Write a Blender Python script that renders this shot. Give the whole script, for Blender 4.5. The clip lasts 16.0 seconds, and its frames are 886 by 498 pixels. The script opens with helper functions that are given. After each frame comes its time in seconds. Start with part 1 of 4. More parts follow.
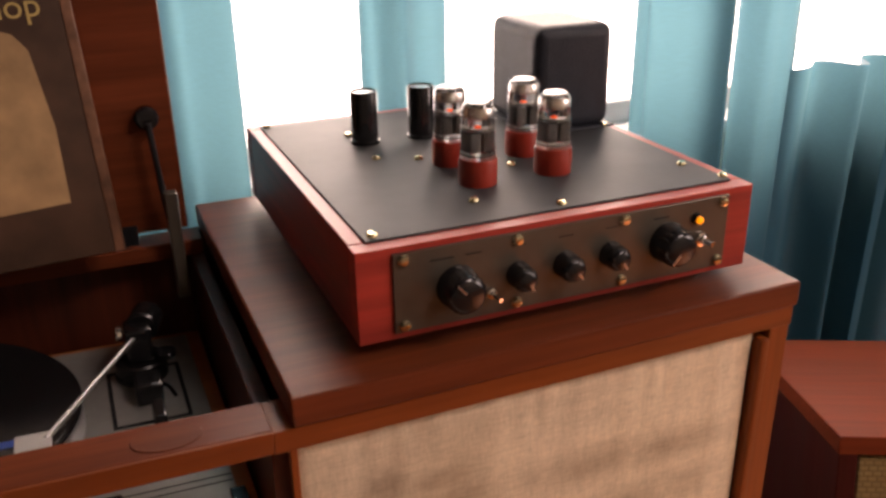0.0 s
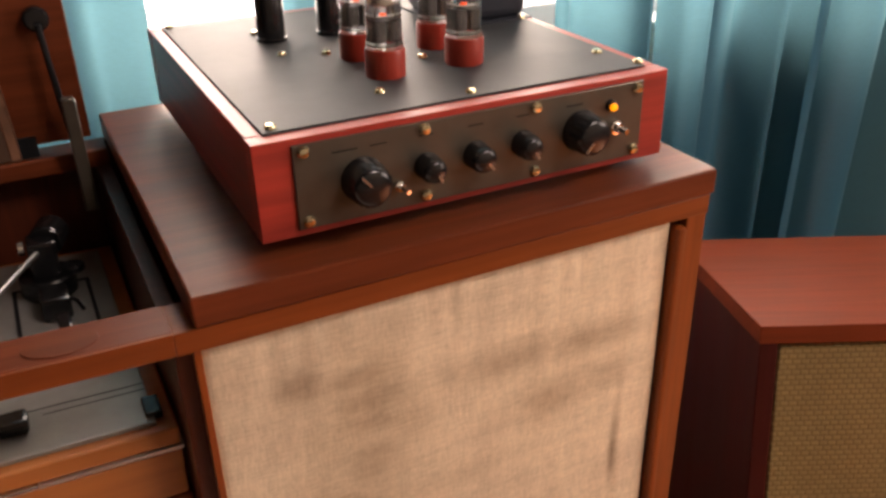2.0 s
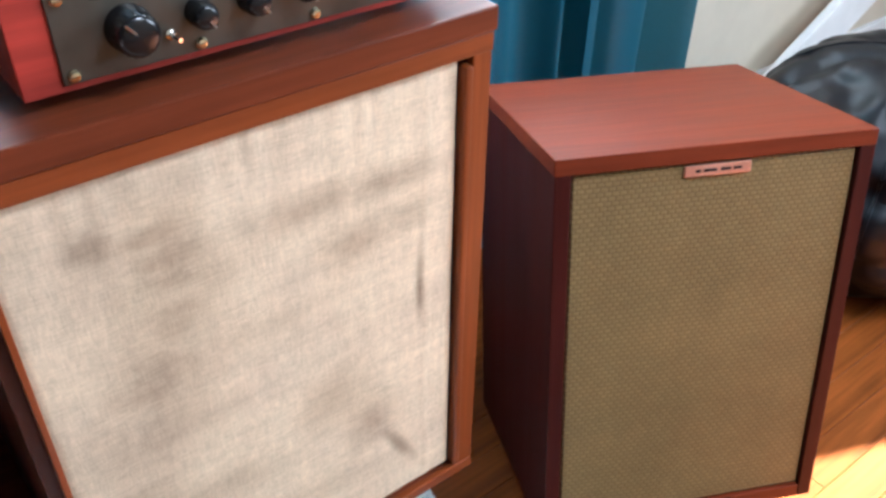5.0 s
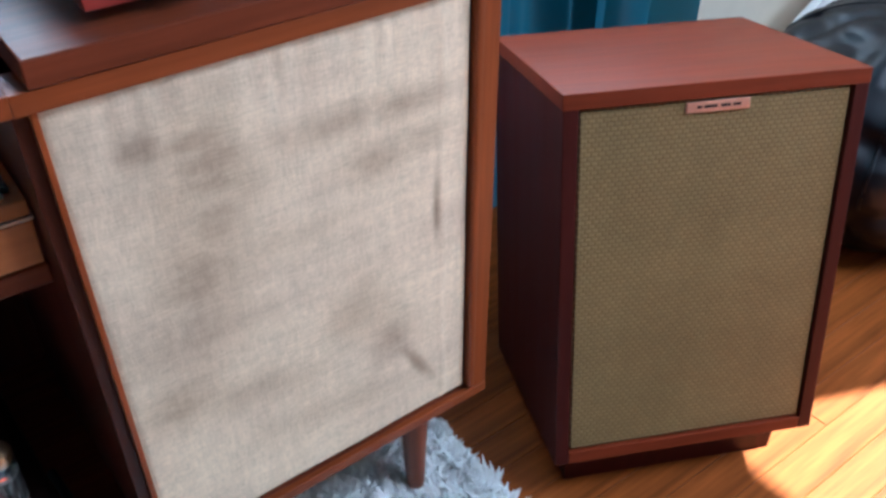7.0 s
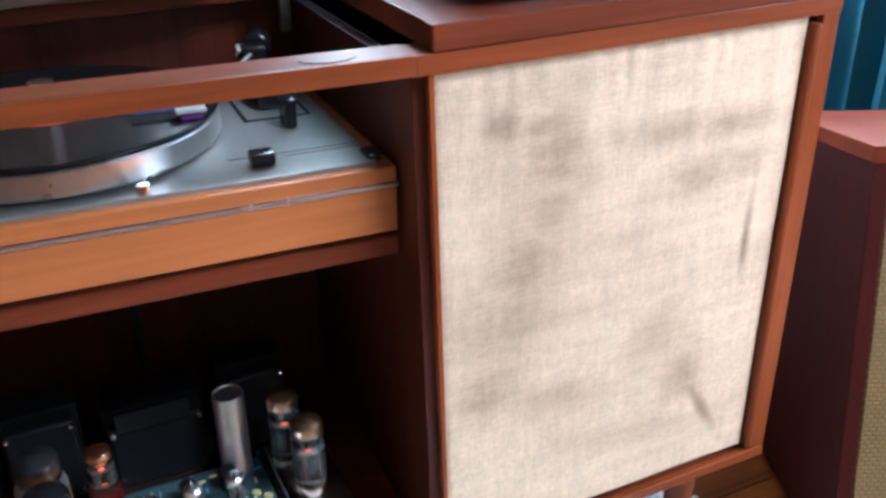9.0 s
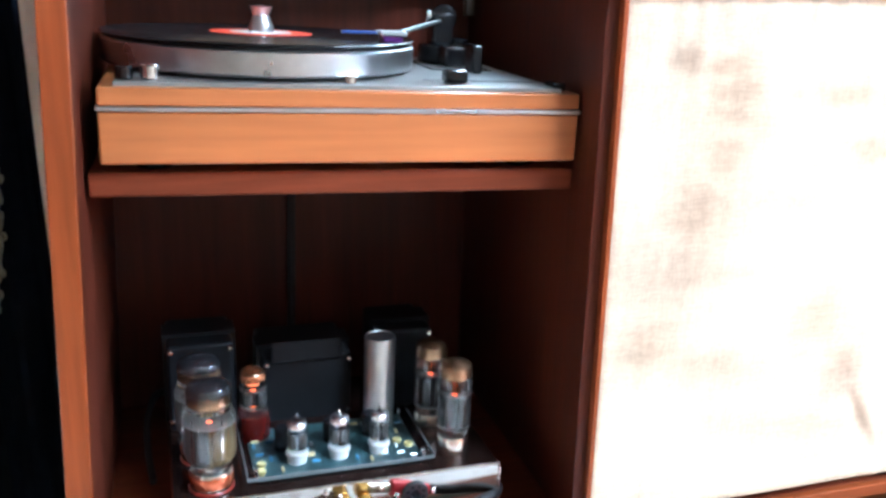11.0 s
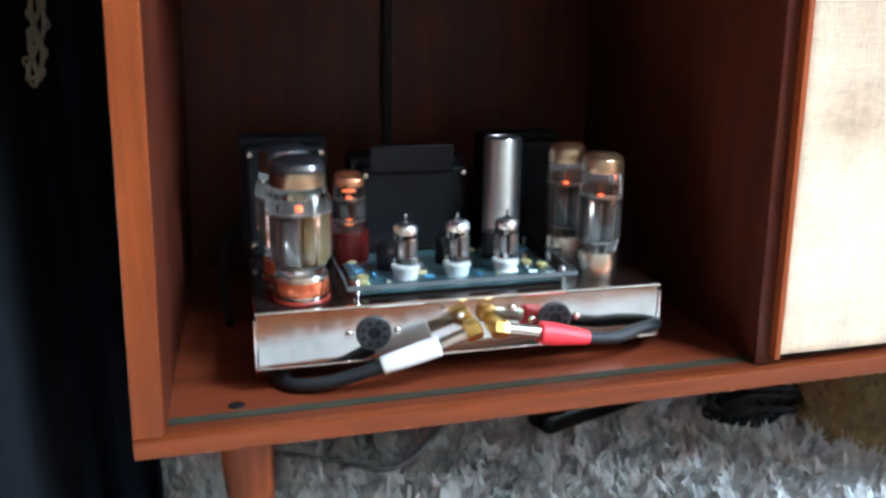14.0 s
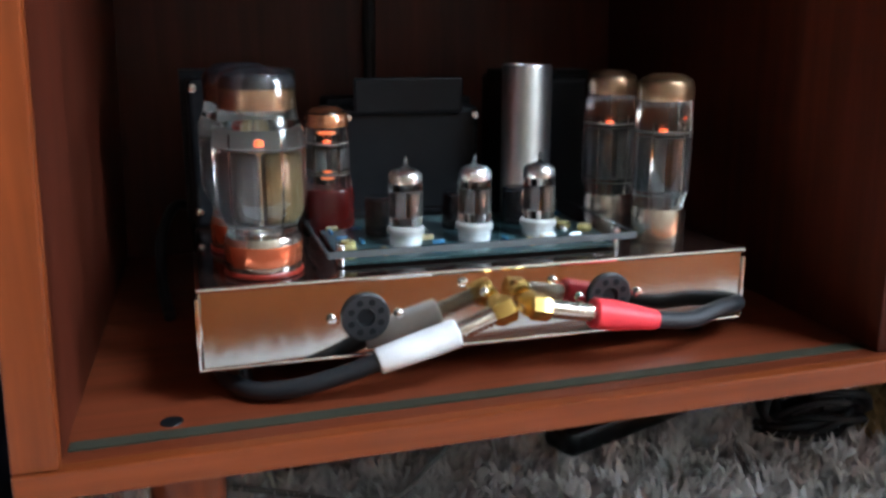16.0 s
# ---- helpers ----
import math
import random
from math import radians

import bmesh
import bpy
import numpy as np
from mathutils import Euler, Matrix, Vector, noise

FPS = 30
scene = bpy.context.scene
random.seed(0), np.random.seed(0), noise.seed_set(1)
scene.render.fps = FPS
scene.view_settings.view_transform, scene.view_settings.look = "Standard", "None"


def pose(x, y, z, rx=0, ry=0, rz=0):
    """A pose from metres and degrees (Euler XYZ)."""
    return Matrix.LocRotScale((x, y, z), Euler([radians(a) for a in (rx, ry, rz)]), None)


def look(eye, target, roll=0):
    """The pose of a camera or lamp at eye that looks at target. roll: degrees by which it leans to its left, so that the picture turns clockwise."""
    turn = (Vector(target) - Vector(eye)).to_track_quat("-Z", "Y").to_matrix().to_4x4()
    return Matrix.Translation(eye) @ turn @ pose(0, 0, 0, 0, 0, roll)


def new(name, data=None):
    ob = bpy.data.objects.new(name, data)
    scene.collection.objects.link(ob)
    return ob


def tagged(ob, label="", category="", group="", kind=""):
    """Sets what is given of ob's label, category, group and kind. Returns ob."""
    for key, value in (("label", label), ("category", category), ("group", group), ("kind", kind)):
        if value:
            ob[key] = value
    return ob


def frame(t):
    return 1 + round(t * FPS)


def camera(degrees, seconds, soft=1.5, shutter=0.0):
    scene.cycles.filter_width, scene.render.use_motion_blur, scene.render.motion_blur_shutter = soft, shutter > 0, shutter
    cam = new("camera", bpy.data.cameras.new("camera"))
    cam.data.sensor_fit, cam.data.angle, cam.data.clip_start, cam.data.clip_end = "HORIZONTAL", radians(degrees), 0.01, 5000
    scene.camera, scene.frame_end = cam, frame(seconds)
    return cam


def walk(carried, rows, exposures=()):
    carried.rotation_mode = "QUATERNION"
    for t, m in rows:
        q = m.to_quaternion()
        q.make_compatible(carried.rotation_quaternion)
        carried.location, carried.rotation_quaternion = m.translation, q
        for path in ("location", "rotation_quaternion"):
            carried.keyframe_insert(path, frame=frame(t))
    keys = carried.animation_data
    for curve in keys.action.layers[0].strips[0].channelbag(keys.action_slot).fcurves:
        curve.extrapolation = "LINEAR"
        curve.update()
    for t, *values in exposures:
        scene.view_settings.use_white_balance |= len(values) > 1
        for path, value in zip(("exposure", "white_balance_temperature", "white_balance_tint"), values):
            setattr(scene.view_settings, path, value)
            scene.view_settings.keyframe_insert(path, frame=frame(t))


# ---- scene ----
cam = camera(53.6, 16.0, soft=3.0)
PATH = [
    (0, (0.19, 0.152, 1.224), (0.904, 1.845, 0.435), -0.9),
    (0.5, (0.193, 0.149, 1.223), (0.911, 1.832, 0.416), -1.2),
    (1, (0.201, 0.147, 1.212), (0.939, 1.811, 0.383), -0.9),
    (1.5, (0.21, 0.148, 1.201), (0.957, 1.778, 0.314), -1.3),
    (2, (0.22, 0.146, 1.193), (1.002, 1.729, 0.254), -1.3),
    (2.5, (0.227, 0.144, 1.192), (1.064, 1.661, 0.192), -0.7),
    (3, (0.233, 0.141, 1.187), (1.107, 1.598, 0.131), -0.9),
    (3.5, (0.245, 0.125, 1.178), (1.142, 1.558, 0.11), -1.4),
    (4, (0.253, 0.114, 1.18), (1.202, 1.487, 0.078), -0.2),
    (4.2, (0.249, 0.119, 1.187), (1.242, 1.433, 0.053), 1.2),
    (6.3, (0.233, 0.071, 1.174), (1.199, 1.312, -0.062), -0.1),
    (6.5, (0.221, 0.056, 1.172), (1.174, 1.305, -0.066), -0.2),
    (7, (0.186, 0.039, 1.167), (1.145, 1.305, -0.047), 0.1),
    (7.5, (0.134, 0.048, 1.152), (1.056, 1.378, -0.023), 1.1),
    (8, (0.096, 0.049, 1.12), (0.931, 1.473, -0.009), -0.4),
    (8.5, (0.057, 0.052, 1.099), (0.827, 1.595, 0.085), -1.6),
    (9, (0.024, 0.023, 1.069), (0.729, 1.65, 0.145), -1.8),
    (9.2, (0.017, 0.006, 1.056), (0.693, 1.663, 0.162), -1.8),
    (11.3, (-0.082, -0.067, 0.844), (0.454, 1.781, 0.298), 1.3),
    (11.5, (-0.065, -0.08, 0.817), (0.416, 1.788, 0.288), 0.1),
    (12, (-0.076, -0.055, 0.794), (0.355, 1.793, 0.163), 0.9),
    (12.5, (-0.086, -0.045, 0.742), (0.3, 1.823, 0.142), 0.5),
    (13, (-0.089, -0.003, 0.713), (0.306, 1.863, 0.113), 1.3),
    (13.5, (-0.095, 0.027, 0.685), (0.274, 1.905, 0.104), 0.3),
    (14, (-0.102, 0.076, 0.639), (0.305, 1.951, 0.076), -0.9),
    (14.5, (-0.096, 0.119, 0.598), (0.306, 2.003, 0.06), -1.9),
    (15, (-0.079, 0.167, 0.559), (0.32, 2.065, 0.069), -2.0),
    (15.5, (-0.083, 0.214, 0.543), (0.415, 2.092, 0.067), -0.7),
    (16, (-0.095, 0.243, 0.547), (0.391, 2.117, 0.044), -1.2),
]
OFF = Matrix.Translation((0.195, -0.633, -0.15))
walk(cam, [(t, OFF @ look(eye, target, roll)) for t, eye, target, roll in PATH],
     exposures=[(0, 2.52, 8500, 34), (1.5, 2.62, 8600, 30), (2.0, 2.89, 8400, 28), (2.5, 3.12, 7700, 27), (3.0, 3.33, 7100, 13), (3.5, 3.61, 6250, 9), (4.5, 3.76, 5450, 6), (6.3, 3.71, 4850, 4), (6.5, 3.66, 4800, 4), (7.0, 3.33, 4800, 4), (7.5, 3.41, 4850, 4), (8, 3.66, 4850, 4), (8.5, 3.86, 5050, 5), (9, 4.01, 5050, 6), (11.4, 4.91, 4900, 2), (12, 4.66, 4950, 2), (12.5, 4.62, 5000, 0), (13.5, 4.73, 4950, -3), (14.5, 4.67, 5000, -2), (16, 4.19, 5300, 2)])

# ---- light ----
world = bpy.data.worlds.new("sky")
scene.world = world
world.use_nodes = True
wn = world.node_tree
sky = wn.nodes.new("ShaderNodeTexSky")
sky.sky_type, sky.sun_disc = "NISHITA", False
sky.sun_elevation, sky.sun_rotation = radians(44), radians(111)
wn.nodes["Background"].inputs["Strength"].default_value = 0.014
wn.links.new(sky.outputs[0], wn.nodes["Background"].inputs["Color"])

sun = new("sun", bpy.data.lights.new("sun", "SUN"))
sun.data.energy, sun.data.angle, sun.data.color = 5.0, radians(0.6), (1.0, 0.93, 0.82)
sun.matrix_world = look((3.0, -1.25, 1.5), (1.6, -0.7, 0.0))


def window_lamp(name, eye, target, w, h, watts, colour):
    ob = new(name, bpy.data.lights.new(name, "AREA"))
    ob.data.shape, ob.data.size, ob.data.size_y = "RECTANGLE", w, h
    ob.data.energy, ob.data.color = watts, colour
    ob.matrix_world = look(eye, target)
    return ob


# fill lamp added overhead; no roof window is known here
window_lamp("added_roof_fill", (1.65, -1.30, 2.74), (0.95, -0.22, 0.3), 0.8, 0.8, 5.8, (0.97, 0.98, 1.0))
window_lamp("daylight_east_window", (2.96, -1.3, 1.40), (0.6, -0.2, 0.6), 0.9, 0.9, 4.0, (0.97, 0.98, 1.0))
window_lamp("daylight_north_window", (1.0, 0.62, 1.4), (1.0, -1.0, 1.0), 1.2, 1.1, 0.6, (0.86, 0.94, 1.0))


# ---- materials ----
def mat(name, colour, rough=0.5, metal=0.0, spec=0.5, vary=0.12, scale=30.0, bump=0.0, bump_scale=200.0, stretch=(1, 1, 1), coat=0.0):
    """Principled surface with two scales of colour noise and a fine bump."""
    m = bpy.data.materials.new(name)
    m.use_nodes = True
    n, l = m.node_tree.nodes, m.node_tree.links
    b = n["Principled BSDF"]
    b.inputs["Roughness"].default_value, b.inputs["Metallic"].default_value = rough, metal
    b.inputs["Specular IOR Level"].default_value = spec
    b.inputs["Coat Weight"].default_value = coat
    tc, mp = n.new("ShaderNodeTexCoord"), n.new("ShaderNodeMapping")
    mp.inputs["Scale"].default_value = stretch
    l.new(tc.outputs["Object"], mp.inputs["Vector"])
    big, fine = n.new("ShaderNodeTexNoise"), n.new("ShaderNodeTexNoise")
    big.inputs["Scale"].default_value, fine.inputs["Scale"].default_value = scale * 0.2, scale
    big.inputs["Detail"].default_value, fine.inputs["Detail"].default_value = 3, 6
    add = n.new("ShaderNodeMath")
    add.operation = "ADD"
    ramp = n.new("ShaderNodeValToRGB")
    lo = [max(c * (1 - 2.2 * vary), 0) for c in colour]
    hi = [min(c * (1 + 2.2 * vary), 1) for c in colour]
    ramp.color_ramp.elements[0].position, ramp.color_ramp.elements[1].position = 0.3, 0.7
    ramp.color_ramp.elements[0].color, ramp.color_ramp.elements[1].color = (*lo, 1), (*hi, 1)
    half = n.new("ShaderNodeMath")
    half.operation, half.inputs[1].default_value = "MULTIPLY", 0.5
    for k in (big, fine):
        l.new(mp.outputs[0], k.inputs["Vector"])
    l.new(big.outputs["Fac"], add.inputs[0])
    l.new(fine.outputs["Fac"], add.inputs[1])
    l.new(add.outputs[0], half.inputs[0])
    l.new(half.outputs[0], ramp.inputs["Fac"])
    l.new(ramp.outputs[0], b.inputs["Base Color"])
    rr = n.new("ShaderNodeMapRange")
    rr.inputs["To Min"].default_value, rr.inputs["To Max"].default_value = max(rough - 0.08, 0.02), min(rough + 0.08, 1)
    l.new(big.outputs["Fac"], rr.inputs["Value"])
    l.new(rr.outputs[0], b.inputs["Roughness"])
    if bump:
        bn, bt = n.new("ShaderNodeBump"), n.new("ShaderNodeTexNoise")
        bt.inputs["Scale"].default_value = bump_scale
        bn.inputs["Strength"].default_value, bn.inputs["Distance"].default_value = bump, 0.002
        l.new(mp.outputs[0], bt.inputs["Vector"])
        l.new(bt.outputs["Fac"], bn.inputs["Height"])
        l.new(bn.outputs[0], b.inputs["Normal"])
    return m


def wood(name, colour, axis="x", rough=0.35, vary=0.16, coat=0.15, fine=1.0, spec=0.4):
    """Grain runs along the axis: noise drawn out along it."""
    s = {"x": (0.06, 1, 1), "y": (1, 0.06, 1), "z": (1, 1, 0.06)}[axis]
    return mat(name, colour, rough, 0, spec, vary, 120 * fine, 0.05, 420, s, coat)


def glow(name, colour, strength):
    m = bpy.data.materials.new(name)
    m.use_nodes = True
    b = m.node_tree.nodes["Principled BSDF"]
    b.inputs["Base Color"].default_value = (*colour, 1)
    b.inputs["Emission Color"].default_value = (*colour, 1)
    b.inputs["Emission Strength"].default_value = strength
    return m


def glass_mat(name, colour=(1, 1, 1), rough=0.02):
    m = bpy.data.materials.new(name)
    m.use_nodes = True
    b = m.node_tree.nodes["Principled BSDF"]
    b.inputs["Base Color"].default_value = (*colour, 1)
    b.inputs["Transmission Weight"].default_value = 1
    b.inputs["Roughness"].default_value, b.inputs["IOR"].default_value = rough, 1.47
    b.inputs["Specular IOR Level"].default_value = 0.3
    return m


def weave(name, colour, pitch_x, pitch_z, contrast, stain=0.0, rough=0.9, slub=0.2, depth=0.6, blots=()):
    """Woven cloth in the xz plane: two thread directions, slubs, old water stains and crease shade."""
    m = bpy.data.materials.new(name)
    m.use_nodes = True
    n, l = m.node_tree.nodes, m.node_tree.links
    b = n["Principled BSDF"]
    b.inputs["Roughness"].default_value = rough
    b.inputs["Specular IOR Level"].default_value = 0.2
    tc = n.new("ShaderNodeTexCoord")

    def math_node(op, a, c):
        k = n.new("ShaderNodeMath")
        k.operation = op
        for i, v in enumerate((a, c)):
            if isinstance(v, float):
                k.inputs[i].default_value = v
            else:
                l.new(v, k.inputs[i])
        return k.outputs[0]

    def noise_at(scale, stretch, detail=4.0):
        mp, t = n.new("ShaderNodeMapping"), n.new("ShaderNodeTexNoise")
        mp.inputs["Scale"].default_value = stretch
        t.inputs["Scale"].default_value, t.inputs["Detail"].default_value = scale, detail
        l.new(tc.outputs["Object"], mp.inputs["Vector"])
        l.new(mp.outputs[0], t.inputs["Vector"])
        return t.outputs["Fac"]

    # uneven threads, no regular pitch
    threads = math_node("MULTIPLY", math_node("ADD", noise_at(1.0 / pitch_x, (0.16, 1, 1), 3.0), noise_at(1.0 / pitch_z, (1, 1, 0.22), 3.0)), 0.5)
    slubs = math_node("ADD", noise_at(70.0, (0.14, 1, 1.4), 6.0), noise_at(60.0, (1.8, 1, 0.3)))
    value = math_node("ADD", math_node("MULTIPLY", threads, contrast), math_node("MULTIPLY", slubs, slub))
    ramp = n.new("ShaderNodeValToRGB")
    ramp.color_ramp.elements[0].position = slub * 0.72 + contrast * 0.36
    ramp.color_ramp.elements[1].position = slub * 1.25 + contrast * 0.62
    ramp.color_ramp.elements[0].color = (*[c * (1 - 0.5 * depth * 0.6) for c in colour], 1)
    ramp.color_ramp.elements[1].color = (*[min(c * 1.1, 1) for c in colour], 1)
    l.new(value, ramp.inputs["Fac"])
    out = ramp.outputs[0]
    if stain:
        r2 = n.new("ShaderNodeValToRGB")
        r2.color_ramp.elements[0].position, r2.color_ramp.elements[1].position = 0.36, 0.56
        r2.color_ramp.elements[0].color = (*[1 - stain * k for k in (0.9, 0.95, 0.85)], 1)
        r2.color_ramp.elements[1].color = (1, 1, 1, 1)
        l.new(noise_at(7.0, (1, 1, 1.3), 5.0), r2.inputs["Fac"])
        mx = n.new("ShaderNodeMix")
        mx.data_type, mx.blend_type = "RGBA", "MULTIPLY"
        mx.inputs["Factor"].default_value = 1
        l.new(out, mx.inputs["A"])
        l.new(r2.outputs[0], mx.inputs["B"])
        out = mx.outputs["Result"]
    total = None
    ragged = noise_at(30.0, (0.7, 1, 1.6), 7.0)
    for cx, cz, rx, rz, tilt, strength in blots:
        mp = n.new("ShaderNodeMapping")
        mp.vector_type = "TEXTURE"
        mp.inputs["Location"].default_value = (cx, 0, cz)
        mp.inputs["Rotation"].default_value = (0, radians(tilt), 0)
        mp.inputs["Scale"].default_value = (rx, 1, rz)
        l.new(tc.outputs["Object"], mp.inputs["Vector"])
        ln = n.new("ShaderNodeVectorMath")
        ln.operation = "LENGTH"
        l.new(mp.outputs[0], ln.inputs[0])
        far = math_node("ADD", ln.outputs["Value"], math_node("MULTIPLY", math_node("SUBTRACT", ragged, 0.5), 1.5))
        fall = n.new("ShaderNodeMapRange")
        fall.interpolation_type = "SMOOTHSTEP"
        fall.inputs["From Min"].default_value, fall.inputs["From Max"].default_value = 0.0, 1.9
        fall.inputs["To Min"].default_value, fall.inputs["To Max"].default_value = strength * 1.4, 0.0
        l.new(far, fall.inputs["Value"])
        total = fall.outputs[0] if total is None else math_node("MAXIMUM", total, fall.outputs[0])
    if total is not None:
        mx = n.new("ShaderNodeMix")
        mx.data_type, mx.blend_type = "RGBA", "MULTIPLY"
        mx.inputs["B"].default_value = (0.42, 0.37, 0.35, 1)
        l.new(total, mx.inputs["Factor"])
        l.new(out, mx.inputs["A"])
        out = mx.outputs["Result"]
    l.new(out, b.inputs["Base Color"])
    bn = n.new("ShaderNodeBump")
    bn.inputs["Strength"].default_value, bn.inputs["Distance"].default_value = depth, 0.001
    l.new(value, bn.inputs["Height"])
    l.new(bn.outputs[0], b.inputs["Normal"])
    return m


def cane(name, colour, gap):
    """Grille cloth: rows of short raised threads, each row shifted by half a thread."""
    m = bpy.data.materials.new(name)
    m.use_nodes = True
    n, l = m.node_tree.nodes, m.node_tree.links
    b = n["Principled BSDF"]
    b.inputs["Roughness"].default_value, b.inputs["Specular IOR Level"].default_value = 0.6, 0.3
    tc, sp, cb = n.new("ShaderNodeTexCoord"), n.new("ShaderNodeSeparateXYZ"), n.new("ShaderNodeCombineXYZ")
    l.new(tc.outputs["Object"], sp.inputs[0])
    l.new(sp.outputs["X"], cb.inputs["X"])
    l.new(sp.outputs["Z"], cb.inputs["Y"])
    br = n.new("ShaderNodeTexBrick")
    br.inputs["Scale"].default_value = 1.0
    br.inputs["Brick Width"].default_value, br.inputs["Row Height"].default_value = 0.0090, 0.0058
    br.inputs["Mortar Size"].default_value, br.inputs["Mortar Smooth"].default_value = 0.0017, 0.9
    br.inputs["Color1"].default_value = (*colour, 1)
    br.inputs["Color2"].default_value = (*[c * 0.86 for c in colour], 1)
    br.inputs["Mortar"].default_value = (*gap, 1)
    l.new(cb.outputs[0], br.inputs["Vector"])
    t, mx = n.new("ShaderNodeTexNoise"), n.new("ShaderNodeMix")
    t.inputs["Scale"].default_value, t.inputs["Detail"].default_value = 9.0, 8
    mx.data_type, mx.blend_type = "RGBA", "OVERLAY"
    mx.inputs["Factor"].default_value = 0.25
    l.new(tc.outputs["Object"], t.inputs["Vector"])
    l.new(br.outputs["Color"], mx.inputs["A"])
    l.new(t.outputs["Fac"], mx.inputs["B"])
    l.new(mx.outputs["Result"], b.inputs["Base Color"])
    bn = n.new("ShaderNodeBump")
    bn.invert = True
    bn.inputs["Strength"].default_value, bn.inputs["Distance"].default_value = 0.35, 0.0012
    l.new(br.outputs["Fac"], bn.inputs["Height"])
    l.new(bn.outputs[0], b.inputs["Normal"])
    return m


def curtain_mat(name, colour):
    m = bpy.data.materials.new(name)
    m.use_nodes = True
    n, l = m.node_tree.nodes, m.node_tree.links
    b = n["Principled BSDF"]
    b.inputs["Roughness"].default_value = 0.45
    b.inputs["Sheen Weight"].default_value = 0.05
    t = n.new("ShaderNodeTexNoise")
    mp, tc = n.new("ShaderNodeMapping"), n.new("ShaderNodeTexCoord")
    mp.inputs["Scale"].default_value = (0.25, 1, 3)
    t.inputs["Scale"].default_value, t.inputs["Detail"].default_value = 160, 5
    l.new(tc.outputs["Object"], mp.inputs["Vector"])
    l.new(mp.outputs[0], t.inputs["Vector"])
    ramp = n.new("ShaderNodeValToRGB")
    ramp.color_ramp.elements[0].color = (*[c * 0.75 for c in colour], 1)
    ramp.color_ramp.elements[1].color = (*[c * 1.25 for c in colour], 1)
    l.new(t.outputs["Fac"], ramp.inputs["Fac"])
    l.new(ramp.outputs[0], b.inputs["Base Color"])
    tr, mix = n.new("ShaderNodeBsdfTranslucent"), n.new("ShaderNodeMixShader")
    mix.inputs["Fac"].default_value = 0.48
    tr.inputs["Color"].default_value = (0.075, 0.205, 0.25, 1)
    l.new(b.outputs[0], mix.inputs[1])
    l.new(tr.outputs[0], mix.inputs[2])
    l.new(mix.outputs[0], n["Material Output"].inputs["Surface"])
    return m


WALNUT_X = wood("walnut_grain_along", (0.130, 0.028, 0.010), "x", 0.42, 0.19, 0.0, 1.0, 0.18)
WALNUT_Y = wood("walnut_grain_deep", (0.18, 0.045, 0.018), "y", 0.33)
# same walnut darkened: the open bay's shade is put into this colour
WALNUT_Z_SHADED = wood("walnut_grain_up_shaded", (0.062, 0.0125, 0.0052), "z", 0.42, 0.22, 0.0, 1.0, 0.25)
WALNUT_EDGE = wood("walnut_front_edge", (0.175, 0.038, 0.008), "x", 0.42, 0.17, 0.03, 1.0, 0.25)
WALNUT_EDGE_Z = wood("walnut_front_edge_up", (0.195, 0.042, 0.008), "z", 0.42, 0.17, 0.03, 1.0, 0.25)
PADAUK_X = wood("padauk_grain_along", (0.30, 0.030, 0.020), "x", 0.42, 0.28, 0.05)
PADAUK_Y = wood("padauk_grain_deep", (0.26, 0.026, 0.018), "y", 0.42, 0.28, 0.05)
# one veneer in two tones: lighter for the lit top, darkened for shaded sides
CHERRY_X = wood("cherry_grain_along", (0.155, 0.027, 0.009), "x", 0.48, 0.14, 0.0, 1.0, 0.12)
CHERRY_Z_SHADED = wood("cherry_grain_up_shaded", (0.042, 0.0050, 0.0036), "z", 0.5, 0.16, 0.0, 1.0, 0.16)
PLINTH = wood("orange_plinth_wood", (0.38, 0.125, 0.034), "x", 0.38, 0.1, 0.15)
OAK = wood("orange_oak_floor", (0.205, 0.054, 0.009), "x", 0.46, 0.24, 0.0, 1.0, 0.1)
# old water stains in the burlap and its crease's shade: centre x and z, half width and height, tilt, strength
STAINS_AND_CREASE = [(0.547, 0.669, 0.018, 0.016, 0, 0.48), (0.590, 0.662, 0.036, 0.013, 3, 0.50), (0.598, 0.636, 0.032, 0.040, 0, 0.52), (0.590, 0.590, 0.046, 0.090, 0, 0.30), (0.623, 0.608, 0.020, 0.030, 0, 0.30),
          (0.592, 0.578, 0.030, 0.046, 0, 0.42), (0.572, 0.532, 0.034, 0.050, 0, 0.46), (0.566, 0.475, 0.050, 0.050, 0, 0.30), (0.530, 0.398, 0.034, 0.030, 0, 0.42),
          (0.600, 0.372, 0.070, 0.020, 12, 0.32), (0.714, 0.635, 0.050, 0.014, 0, 0.42), (0.790, 0.633, 0.040, 0.014, 0, 0.42), (0.757, 0.582, 0.040, 0.020, 0, 0.42),
          (0.809, 0.590, 0.028, 0.014, 0, 0.32), (0.827, 0.498, 0.004, 0.034, 0, 0.62), (0.725, 0.410, 0.040, 0.034, -30, 0.36), (0.765, 0.355, 0.026, 0.030, -30, 0.42),
          # first ellipse here puts the diagonal crease's shade into the colour
          (0.798, 0.292, 0.007, 0.044, -30, 0.58), (0.655, 0.535, 0.060, 0.014, 0, 0.22), (0.700, 0.290, 0.090, 0.016, 8, 0.22)]
BURLAP = weave("burlap", (0.74, 0.595, 0.415), 0.0016, 0.0018, 0.42, 0.16, 0.92, 0.16, 0.9, STAINS_AND_CREASE)
GRILLE = cane("cane_grille_cloth", (0.235, 0.160, 0.062), (0.150, 0.098, 0.036))
